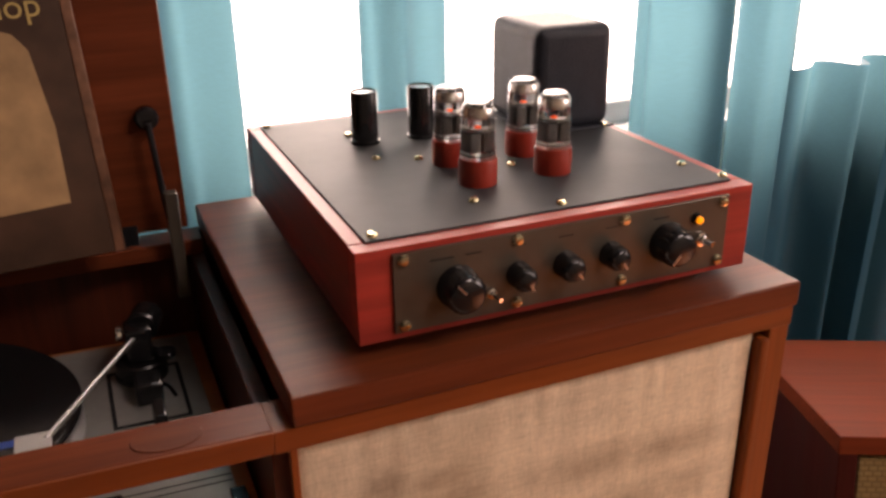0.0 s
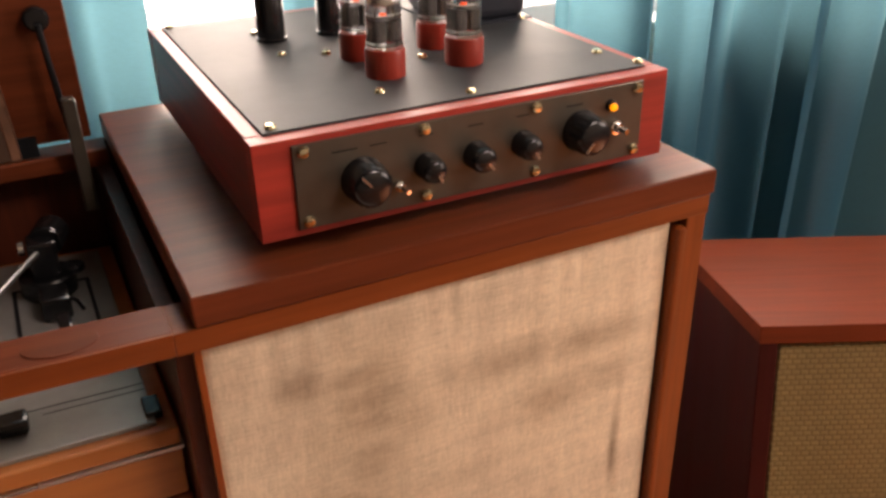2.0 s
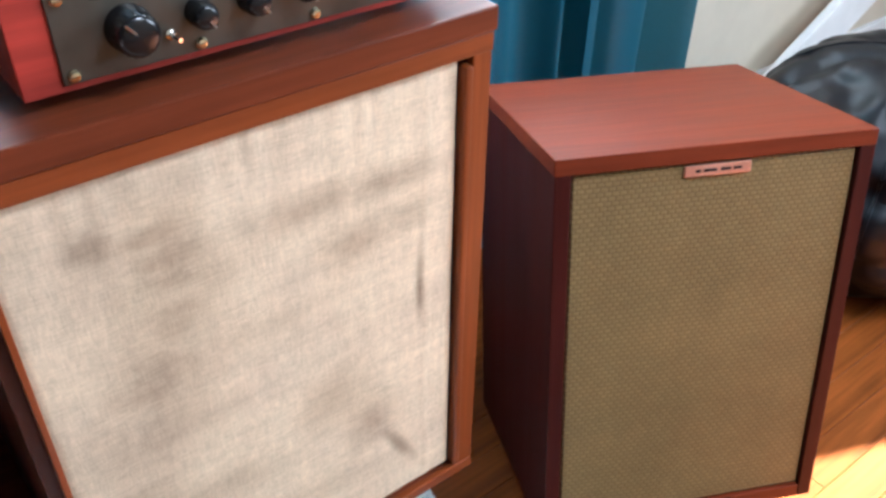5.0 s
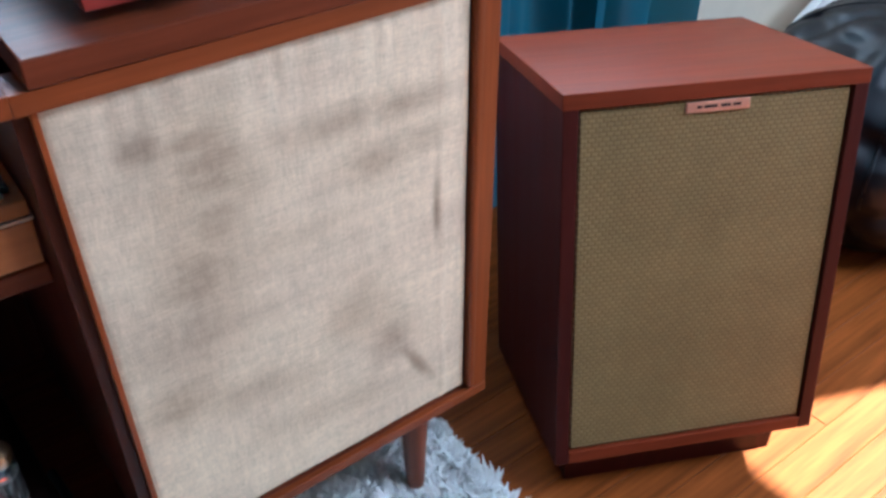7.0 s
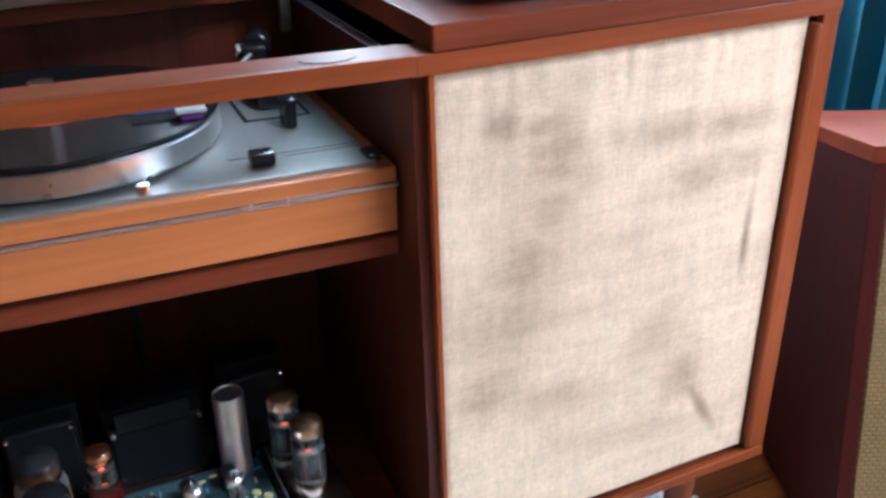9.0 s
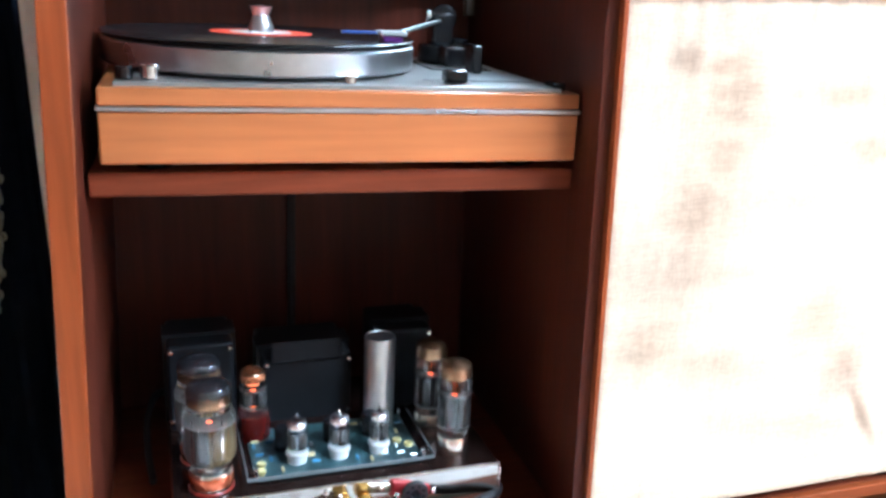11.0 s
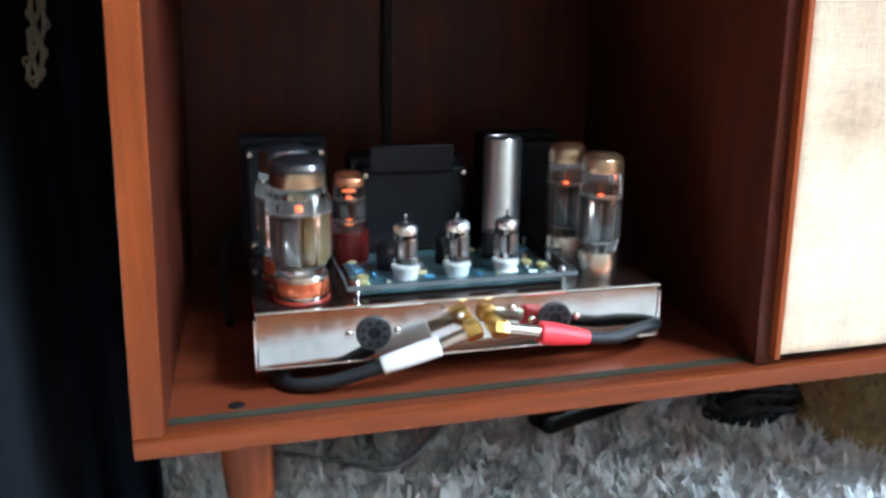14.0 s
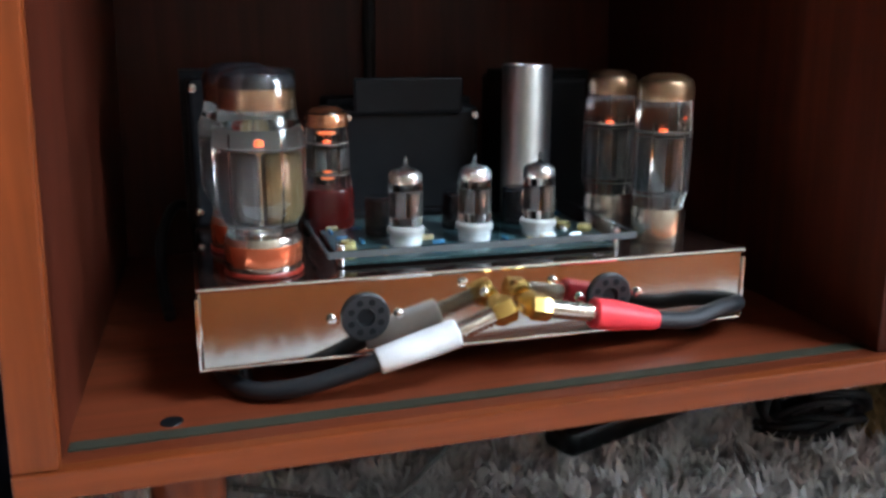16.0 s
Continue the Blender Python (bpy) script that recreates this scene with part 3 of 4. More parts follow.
# the closed bay's door: burlap stretched over a frame
def cloth_panel(x0, x1, y0, y1, z0, z1, nx=96, nz=120):
    """A padded board wrapped in cloth: rounded rim, puckers under the top edge, a hem ridge and one crease."""
    bm = bmesh.new()
    rows = []
    for j in range(nz + 1):
        z = z0 + (z1 - z0) * j / nz
        row = []
        for i in range(nx + 1):
            x = x0 + (x1 - x0) * i / nx
            rim = min(x - x0, x1 - x, z - z0, z1 - z)
            y = y0 + 0.0022 * math.exp(-rim / 0.0022)
            pull = math.exp(-(z1 - z) / 0.045)
            y += 0.0008 * pull * math.sin(x * 210 + 2 * math.sin(x * 57)) + 0.0010 * noise.noise(Vector((x * 9, 0, z * 7)))
            y -= 0.0011 * math.exp(-((x - 0.8335 - 0.0015 * math.sin(z * 31)) / 0.0022) ** 2)
            along = (x - 0.798) * -0.5 + (z - 0.292) * 0.866
            across = (x - 0.798) * 0.866 + (z - 0.292) * 0.5
            y += 0.0016 * math.exp(-(across / 0.006) ** 2 - (along / 0.04) ** 2)
            row.append(bm.verts.new((x, y, z)))
        rows.append(row)
    for a, b in zip(rows, rows[1:]):
        for i in range(nx):
            bm.faces.new((a[i], a[i + 1], b[i + 1], b[i]))
    ring = rows[0] + [r[-1] for r in rows[1:]] + rows[-1][-2::-1] + [r[0] for r in rows[-2:0:-1]]
    back = [bm.verts.new((v.co.x, y1, v.co.z)) for v in ring]
    for k in range(len(ring)):
        q = (k + 1) % len(ring)
        bm.faces.new((ring[q], ring[k], back[k], back[q]))
    bm.faces.new(back)
    return bm


door = part("door", cloth_panel(DIV + 0.0145, 0.8675, 0.006, 0.020, 0.212, 0.7235), BURLAP, console, "sliding door in water-stained tan burlap")
part("door_edge", boxed(DIV + 0.0110, DIV + 0.0160, 0.003, 0.0115, 0.210, 0.724, 0.0008), WALNUT_EDGE_Z, door)
part("stile", boxed(0.8705, 0.8795, -0.002, 0.012, 0.2095, 0.717, 0.003), WALNUT_EDGE_Z, console)
leg_profile = [(0, 0.0), (0.011, 0.0), (0.0125, 0.003), (0.021, 0.19), (0, 0.19)]
for x, y in ((0.072, 0.055), (0.825, 0.055), (0.072, 0.34), (0.825, 0.34)):
    part("leg", lathe(leg_profile, 24, Matrix.Translation((x, y, 0.0)) ), WALNUT_EDGE_Z, console)

# ---- valve preamplifier on the console ----
AX0, AX1, AY0, AY1, AZ0, AZ1 = 0.5365, 0.868, 0.029, 0.379, 0.774, 0.844
pre = thing("preamplifier", pose(0, 0, 0), "valve preamplifier in a red padauk case with a dark top plate", "amplifier")
part("front_board", boxed(AX0, AX1, AY0, AY0 + 0.016, AZ0, AZ1, 0.001), PADAUK_X, pre)
part("back_board", boxed(AX0, AX1, AY1 - 0.016, AY1, AZ0, AZ1, 0.001), PADAUK_X, pre)
part("side_board", boxed(AX0 + 0.0005, AX0 + 0.0165, AY0 + 0.0165, AY1 - 0.0165, AZ0, AZ1, 0.001), PADAUK_Y, pre)
part("side_board", boxed(AX1 - 0.0165, AX1 - 0.0005, AY0 + 0.0165, AY1 - 0.0165, AZ0, AZ1, 0.001), PADAUK_Y, pre)
part("top_plate", boxed(AX0 + 0.012, AX1 - 0.012, AY0 + 0.013, AY1 - 0.013, AZ1 - 0.001, AZ1 + 0.0018, 0.0006), TOP_PLATE, pre, "satin dark grey top plate")
part("base_plate", boxed(AX0 + 0.017, AX1 - 0.017, AY0 + 0.017, AY1 - 0.017, AZ0 + 0.002, AZ0 + 0.004), BLACK_MATT, pre)
for x in (AX0 + 0.03, AX1 - 0.03):
    for y in (AY0 + 0.04, AY1 - 0.04):
        part("foot", disc(0.010, CT, AZ0 + 0.003, 0.002, 16, Matrix.Translation((x, y, 0))), BLACK, pre)
PX0, PX1 = 0.5625, 0.8435
panel = part("front_panel", boxed(PX0, PX1, AY0 - 0.0025, AY0 + 0.0005, 0.7795, 0.8395, 0.0006), BRONZE, pre, "dark bronze metal front panel")
FY = AY0 - 0.0025
for x in (0.5695, 0.6565, 0.7465, 0.8375):
    for z in (0.8345, 0.7850):
        screw(panel, x, FY, z)
for x, y in ((0.5565, 0.050), (0.6485, 0.083), (0.7055, 0.050), (0.8545, 0.050), (0.8435, 0.089), (0.6175, 0.216), (0.6505, 0.200), (0.5545, 0.362), (0.6175, 0.296), (0.7150, 0.150), (0.8640 - 0.012, 0.222)):
    screw(pre, x, y, AZ1 + 0.0018, 0.0042, BRASS, False)


def knob(x, z, r, depth, turn):
    m = Matrix.Translation((x, FY, z)) @ ALONG_Y
    k = part("knob", lathe([(r * 1.04, 0), (r * 1.04, 0.002), (r, 0.003), (r * 0.90, depth - 0.003), (r * 0.80, depth - 0.001), (r * 0.65, depth), (0, depth + 0.0008)], 32, m), BLACK, panel, "glossy black fluted knob")
    mark = Matrix.Translation((x, FY - depth - 0.0005, z)) @ pose(0, 0, 0, 0, turn, 0)
    bm = boxed(-0.0007, 0.0007, -0.0004, 0.0004, r * 0.25, r * 0.85)
    bmesh.ops.transform(bm, matrix=mark, verts=bm.verts)
    part("pointer_line", bm, ALUMINIUM, k)
    bm = bmesh.new()
    for i in range(20):
        a = 2 * math.pi * i / 20
        box(bm, r * 0.925 * math.cos(a) - 0.0005, r * 0.925 * math.cos(a) + 0.0005, r * 0.925 * math.sin(a) - 0.0005, r * 0.925 * math.sin(a) + 0.0005, 0.003, depth - 0.004)
    bmesh.ops.transform(bm, matrix=m, verts=bm.verts)
    part("grip_ribs", bm, BLACK, k)


for x, z, r, d, a in ((0.6095, 0.8075, 0.0155, 0.021, -40), (0.6575, 0.8075, 0.0095, 0.017, 150), (0.6965, 0.808, 0.0100, 0.017, 140), (0.7355, 0.809, 0.0095, 0.017, 150), (0.7865, 0.8095, 0.0155, 0.021, -140)):
    knob(x, z, r, d, a)
for x, z, r in ((0.6355, 0.797, 0.0018), (0.8185, 0.8065, 0.0026)):
    sw = part("toggle_switch", lathe([(r * 2.2, 0), (r * 2.2, 0.003), (r * 1.4, 0.0035), (r * 1.4, 0.006), (0, 0.006)], 16, Matrix.Translation((x, FY, z)) @ ALONG_Y), CHROME, panel)
    part("lever", tube_along([(x, FY - 0.004, z), (x + 0.001, FY - 0.008, z - 0.0005), (x + 0.002, FY - 0.013, z - 0.001)], r), CHROME, sw)
led = part("indicator_lamp", lathe([(0.0048, 0), (0.0048, 0.002), (0.0035, 0.0022), (0.0035, 0.004), (0, 0.0058)], 16, Matrix.Translation((0.8125, FY, 0.8245)) @ ALONG_Y), BLACK, panel)
part("lens", lathe([(0.0032, 0.003), (0.0028, 0.0062), (0, 0.0072)], 16, Matrix.Translation((0.8125, FY, 0.8245)) @ ALONG_Y), LED, led, "lit amber lens")
for x, w in ((0.598, 0.018), (0.622, 0.012), (0.6575, 0.011), (0.6965, 0.012), (0.7355, 0.011), (0.780, 0.014)):
    part("caption", boxed(x - w / 2, x + w / 2, FY - 0.0003, FY, 0.8298, 0.8306), BLACK_MATT, panel)

for x, y in ((0.6250, 0.268), (0.6795, 0.265)):
    cap = part("capacitor", lathe([(0.0135, 0), (0.0135, 0.003), (0.0125, 0.004), (0.0125, 0.047), (0.0118, 0.0485), (0.0105, 0.0485), (0.0102, 0.0465), (0, 0.0465)], 28, Matrix.Translation((x, y, AZ1 + 0.0018))), BLACK, pre, "glossy black capacitor can")
    part("can_top", disc(0.0102, 0.0455, 0.0472, 0.0004, 24, Matrix.Translation((x, y, AZ1 + 0.0018))), ALUMINIUM, cap)
tr = part("transformer_cover", boxed(0.778, 0.866 - 0.006, 0.222, 0.322, AZ1 + 0.002, AZ1 + 0.100, 0.011, 4), TRANSFORMER, pre, "tall grey-black transformer cover with rounded edges")
part("cover_flange", boxed(0.774, 0.863, 0.218, 0.326, AZ1 + 0.0015, AZ1 + 0.0035, 0.001), TRANSFORMER, tr)


def shell(pts, t=0.0009):
    """A glass bulb's profile with its inner wall."""
    inner = [(max(r - t, 0.0002), z - (t if r < 1e-6 else 0)) for r, z in pts if r > 1e-6]
    return pts + [(0, pts[-1][1] - t)] + inner[::-1] if pts[-1][0] < 1e-6 else pts + inner[::-1]


def octal(parent, m, r, h, base_r, base_h, base_mat, getter, plate_top, label, waist=1.0, silver=0.84, plate=0.46, second=None, plate_low=0.011):
    """An octal valve: base, glass bulb, silvered top, plate, mica discs and heater."""
    base = part("valve", lathe([(0, 0), (base_r * 0.98, 0), (base_r, 0.002), (base_r, base_h - 0.002), (base_r * 0.96, base_h), (0, base_h)], 28, m), base_mat, parent, label)
    g = [(base_r * 0.93, base_h - 0.001), (base_r * 0.93, base_h + 0.003), (r, base_h + 0.010 * waist), (r, h * 0.66), (r * waist ** 0.5 if waist < 1 else r, h * 0.72)]
    rt = r * (0.84 if waist > 1 else 0.98)
    if waist > 1:                               # big bottle: long taper from the base, full belly
        g[1:3] = [(base_r * 0.90, base_h + 0.004), (r * 0.84, base_h + 0.009), (r * 0.96, base_h + 0.014), (r, base_h + 0.020)]
    if waist > 1:                               # shoulders slope gently up to the neck
        g[-2:] = [(r, h * 0.64), (r * 0.988, h * 0.675), (r * 0.96, h * 0.70), (r * 0.92, h * 0.722), (r * 0.885, h * 0.742), (r * 0.858, h * 0.765), (rt, h * 0.79)]
    else:
        g.append((rt, h * 0.77))
    g += [(rt, h - 0.008), (rt * 0.90, h - 0.004), (rt * 0.6, h - 0.001), (0, h)]
    bulb = part("bulb", lathe(shell(g, 0.0006), 40, m), GLASS, base)
    bulb.visible_shadow = False
    if waist > 1:
        # black cap added for the darkness seen through the clear dome
        part("dark_dome", lathe([(rt * 0.92, h - 0.0115), (rt * 0.92, h - 0.0085), (rt * 0.84, h - 0.0055), (rt * 0.54, h - 0.0028), (0, h - 0.002)], 28, m), BLACK, base, "black cap standing for darkness seen through the clear dome")
        part("getter", lathe([(rt * 0.93, h * silver), (rt * 0.93, h - 0.0118)], 28, m), getter, base)
    else:
        part("getter", lathe([(rt * 0.93, h * silver), (rt * 0.93, h - 0.0085), (rt * 0.85, h - 0.0055), (rt * 0.55, h - 0.0028), (0, h - 0.002)], 28, m), getter, base)
    half = r * plate
    for x0, x1, metal in ((-half, -0.0006, PLATE_GREY), (0.0006, half, second or PLATE_GREY)):
        bm = boxed(x0, x1, -half * 0.75, half * 0.75, base_h + plate_low, plate_top, 0.0022)
        bmesh.ops.transform(bm, matrix=m, verts=bm.verts)
        part("plate", bm, metal, base)
    part("mica", disc(r * 0.74, plate_top + 0.0015, plate_top + 0.0025, 0.0003, 20, m), MICA, base)
    part("mica", disc(r * 0.66, base_h + plate_low - 0.003, base_h + plate_low - 0.002, 0.0003, 20, m), MICA, base)
    bm = bmesh.new()
    for a in (0.6, 2.2, 3.7, 5.3):              # support rods up to the getter
        disc(0.0005, base_h, plate_top + 0.008, 0.0001, 6, Matrix.Translation((r * 0.55 * math.cos(a), r * 0.55 * math.sin(a), 0)), bm)
    bmesh.ops.transform(bm, matrix=m, verts=bm.verts)
    part("support_rods", bm, CHROME, base)
    part("heater", lathe([(0.0, plate_top + 0.0028), (0.0012, plate_top + 0.0028), (0.0012, plate_top + 0.0045), (0, plate_top + 0.005)], 10, m), HEATER, base, "glowing orange heater")
    return base


for x, y in ((0.671, 0.178), (0.670, 0.121), (0.740, 0.177), (0.738, 0.121)):
    octal(pre, Matrix.Translation((x, y, AZ1 + 0.0018)), 0.0136, 0.068, 0.0156, 0.0215, RED_BASE, GETTER, 0.0435, "glass octal valve with a red base and silvered top", 1.0, 0.80, 0.66, None, 0.005)

# ---- loudspeaker leaning back on a wedge riser ----
FLOOR = -0.035
SPK = pose(0.976, -0.066, 0.043, -11.8, 0, -26)
SW, SH, SD = 0.383, 0.525, 0.319
speaker = thing("loudspeaker", SPK, "cherry veneered loudspeaker with cane grille, leaning on a riser", "loudspeaker")
part("side_panel", boxed(0, 0.019, 0.0, SD, 0.0, SH, 0.0012), CHERRY_Z_SHADED, speaker)
part("side_panel", boxed(SW - 0.019, SW, 0.0, SD, 0.0, SH, 0.0012), CHERRY_Z_SHADED, speaker)
part("top_panel", boxed(-0.0005, SW + 0.0005, -0.0005, SD, SH - 0.019, SH + 0.0005, 0.0012), CHERRY_X, speaker, "cherry veneer top in the lit orange tone")
part("bottom_panel", boxed(0.0192, SW - 0.0192, 0, SD, 0, 0.019, 0.0012), CHERRY_X, speaker)
part("back_panel", boxed(0.0192, SW - 0.0192, SD - 0.02, SD - 0.002, 0.0192, SH - 0.0192), BLACK_MATT, speaker)
part("baffle", boxed(0.0192, SW - 0.0192, 0.014, 0.024, 0.0192, SH - 0.0192), BLACK_MATT, speaker)
grille = part("grille", boxed(0.0215, SW - 0.0215, 0.004, 0.0135, 0.0215, SH - 0.0215, 0.003), GRILLE, speaker, "tan and gold woven cane grille")
badge = part("badge", boxed(0.150, 0.230, 0.0005, 0.004, SH - 0.036, SH - 0.0225, 0.0012), COPPER, speaker, "copper badge with dark script")
for x, w in ((0.166, 0.006), (0.180, 0.016), (0.199, 0.012), (0.213, 0.010)):
    part("script_bar", boxed(x - w / 2, x + w / 2, 0.0000, 0.0006, SH - 0.0305, SH - 0.0275), BLACK_MATT, badge)
# wedge between the tilted underside and the floor
bm = bmesh.new()
inv = SPK.inverted()
low, high = [], []
for x, y in ((0.03, 0.035), (SW - 0.03, 0.035), (SW - 0.03, SD - 0.005), (0.03, SD - 0.005)):
    top = SPK @ Vector((x, y, -0.0005))
    high.append(bm.verts.new(inv @ top))
    low.append(bm.verts.new(inv @ Vector((top.x, top.y, FLOOR))))
bm.faces.new(high), bm.faces.new(low[::-1])
for i in range(4):
    j = (i + 1) % 4
    bm.faces.new((low[i], low[j], high[j], high[i]))
part("riser", bm, CHERRY_Z_SHADED, speaker, "cherry wedge riser in the shaded tone")

# ---- turntable on the shelf ----
SHELF = 0.566
TT = pose(0.4655, 0, 0.57, 0, 1.85, 0) @ pose(-0.4655, 0, -0.5705)
deck = thing("turntable", TT, "turntable with orange wood plinth, silver deck and chrome arm", "turntable")
TX0, TX1, TY0, TY1 = 0.053, 0.4615, 0.048, 0.372
part("plinth", boxed(TX0, TX1, TY0, TY1, 0.575, 0.6175, 0.002), PLINTH, deck)
part("plinth_rim", boxed(TX0, TX1, TY0, TY1, 0.6213, 0.636, 0.002), PLINTH, deck)
part("trim_strip", boxed(TX0 - 0.0015, TX1 + 0.0015, TY0 - 0.0015, TY1, 0.6177, 0.6211, 0.0006), ALUMINIUM, deck, "silver trim strip")
for x in (TX0 + 0.04, TX1 - 0.04):
    for y in (TY0 + 0.04, TY1 - 0.04):
        part("foot", disc(0.016, SHELF, 0.5755, 0.002, 18, Matrix.Translation((x, y, 0))), BLACK, deck)
top = part("deck_plate", boxed(TX0 + 0.012, TX1 - 0.014, TY0 + 0.010, TY1 - 0.012, 0.6355, 0.6395, 0.0008), DECK, deck, "brushed silver deck plate")
part("groove", boxed(0.330, TX1 - 0.015, 0.1090, 0.1100, 0.6394, 0.6398), BLACK_MATT, top)
part("groove", boxed(0.375, TX1 - 0.015, 0.1010, 0.1018, 0.6394, 0.6398), BLACK_MATT, top)
bm = bmesh.new()
for x0, x1, y0, y1 in ((0.366, 0.432, 0.205, 0.2085), (0.366, 0.3695, 0.2085, 0.300), (0.4285, 0.432, 0.2085, 0.300), (0.366, 0.432, 0.300, 0.3035)):
    box(bm, x0, x1, y0, y1, 0.6394, 0.6402)
part("arm_outline", bm, BLACK_MATT, top, "black printed outline round the arm base")
PC = Matrix.Translation((0.195, 0.222, 0))
platter = part("platter", lathe([(0, 0.642), (0.148, 0.642), (0.150, 0.644), (0.150, 0.663), (0.148, 0.665), (0.138, 0.665), (0, 0.665)], 72, PC), ALUMINIUM, deck, "polished aluminium platter")
part("mat", disc(0.147, 0.6652, 0.6682, 0.0008, 64, PC), BLACK_MATT, deck)
part("speed_lever", boxed(0.345, 0.366, 0.082, 0.100, 0.6397, 0.6515, 0.003), BLACK, deck, "black speed knob")
part("arm_lift", boxed(0.398, 0.4085, 0.168, 0.196, 0.6397, 0.668, 0.002), BLACK, deck, "black arm rest post")
part("arm_clip", boxed(TX1 - 0.020, TX1 - 0.008, 0.064, 0.086, 0.6365, 0.6435, 0.001), BLACK, deck)
arm = part("arm_base", disc(0.024, 0.6397, 0.660, 0.002, 28, Matrix.Translation((0.398, 0.290, 0))), BLACK, deck)
part("pivot", boxed(0.386, 0.410, 0.276, 0.304, 0.660, 0.694, 0.003), BLACK, arm)
part("cueing_block", boxed(0.388, 0.412, 0.232, 0.262, 0.6400, 0.661, 0.003), BLACK, arm, "black cueing platform")
part("cueing_lever", tube_along([(0.408, 0.246, 0.655), (0.416, 0.232, 0.657), (0.420, 0.216, 0.656)], 0.0020), BLACK, arm)
part("antiskate_dial", disc(0.010, 0.661, 0.667, 0.0008, 20, Matrix.Translation((0.420, 0.282, 0))), BLACK, arm)
part("tonearm", tube_along([(0.398, 0.285, 0.686), (0.318, 0.150, 0.679)], 0.0024), DULL_STEEL, arm, "straight chrome tonearm")
part("counterweight", disc(0.015, 0, 0.028, 0.002, 24, Matrix.Translation((0.402, 0.292, 0.688)) @ pose(0, 0, 0, -90, 0, -18)), BLACK, arm, "black counterweight")
part("gimbal", disc(0.007, 0, 0.006, 0.001, 16, Matrix.Translation((0.385, 0.285, 0.690)) @ pose(0, 0, 0, 0, -90, 0)), CHROME, arm)
part("headshell", boxed(0.296, 0.322, 0.136, 0.160, 0.6765, 0.6800, 0.001), CERAMIC, arm, "pale headshell")
part("cartridge", boxed(0.299, 0.318, 0.138, 0.156, 0.670, 0.6764, 0.002), PURPLE, arm, "purple cartridge")
part("finger_lift", boxed(0.262, 0.298, 0.150, 0.158, 0.6768, 0.6790, 0.001), BLUE, arm)
part("start_button", disc(0.008, 0.6397, 0.652, 0.001, 18, Matrix.Translation((0.093, 0.075, 0))), CHROME, deck)
part("start_button", disc(0.007, 0.6397, 0.650, 0.001, 18, Matrix.Translation((0.073, 0.075, 0))), BLACK, deck)
part("strobe_cap", disc(0.006, 0.6397, 0.647, 0.001, 18, Matrix.Translation((0.255, 0.066, 0))), CHROME, deck)
record = thing("record", TT, "black vinyl record with a red label, lying on the turntable", "record")
bm = bmesh.new()
prof = [(0, 0.6684), (0.1495, 0.6684), (0.1505, 0.6692), (0.1495, 0.6702)]
for k in range(30):
    r = 0.146 - 0.0031 * k
    prof += [(r, 0.6702), (r - 0.0008, 0.6698), (r - 0.0016, 0.6702)]
prof += [(0.051, 0.6702), (0, 0.6702)]
part("disc", lathe(prof, 72, PC), VINYL, record)
part("label", disc(0.050, 0.6703, 0.6708, 0.0002, 40, PC), LABEL_RED, record, "red paper label")
part("label_centre", disc(0.030, 0.6708, 0.6711, 0.0001, 40, PC), LABEL_WHITE, record, "off-white label centre")
part("spindle", lathe([(0.0036, 0.66), (0.0036, 0.682), (0.002, 0.684), (0, 0.684)], 14, PC), CHROME, deck)
clamp = thing("record_weight", TT @ pose(0.195, 0.222, 0.6712), "small clear and silver weight on the record label", "record weight")
part("body", lathe([(0.012, 0), (0.0125, 0.004), (0.008, 0.016), (0.011, 0.024), (0.0, 0.025)], 24), ALUMINIUM, clamp)

# ---- record sleeve leaning against the open lid ----
sleeve = thing("record_sleeve", pose(0.092, 0.318, 0.7455, -7, -2.5, 0), "worn brown record sleeve with a tan picture, leaning against the lid", "record sleeve")
part("cardboard", boxed(0, 0.312, 0, 0.004, 0, 0.312, 0.0015), SLEEVE, sleeve)
bm = bmesh.new()
outline = [(0.03, 0.045), (0.277, 0.052), (0.279, 0.120), (0.272, 0.186), (0.262, 0.200), (0.246, 0.206), (0.03, 0.205)]
face = bm.faces.new([bm.verts.new((x, -0.0002, z)) for x, z in outline])
for v in bmesh.ops.extrude_face_region(bm, geom=[face])["geom"]:
    if isinstance(v, bmesh.types.BMVert):
        v.co.y -= 0.0006
part("picture", bm, PHOTO, sleeve, "tan printed picture")
part("worn_edge", boxed(0.304, 0.3135, -0.0012, 0.0044, -0.0005, 0.3125, 0.0018), WORN, sleeve, "scuffed paler edge")
title = bpy.data.curves.new("title", "FONT")
title.body, title.size, title.extrude = "hop", 0.028, 0.0002
words = bpy.data.objects.new("title_source", title)
scene.collection.objects.link(words)
bpy.context.view_layer.update()
me = bpy.data.meshes.new_from_object(words)
bpy.data.objects.remove(words)
me.name = "title"
me.materials.clear()
me.materials.append(mat("ochre_print", (0.50, 0.36, 0.13), 0.5))
words = new("title", me)
words.parent = sleeve
words.matrix_basis = pose(0.246, -0.0008, 0.2125, 90, 0, 0)

# ---- valve power amplifier in the open bay ----
DECKZ = 0.2085
PLUGS = pose(0.083, 0.054, DECKZ, 0, 0, 1.4)
PA = pose(0.084, 0.0535, 0.2172, 0, 1.45, 1.8)
power = thing("power_amplifier", PA, "valve power amplifier on a polished steel chassis", "amplifier")
PW, PD, PH = 0.322, 0.235, 0.050
part("chassis", boxed(0, PW, 0, PD, 0.0058, PH, 0.0018), POLISHED, power, "polished steel chassis")
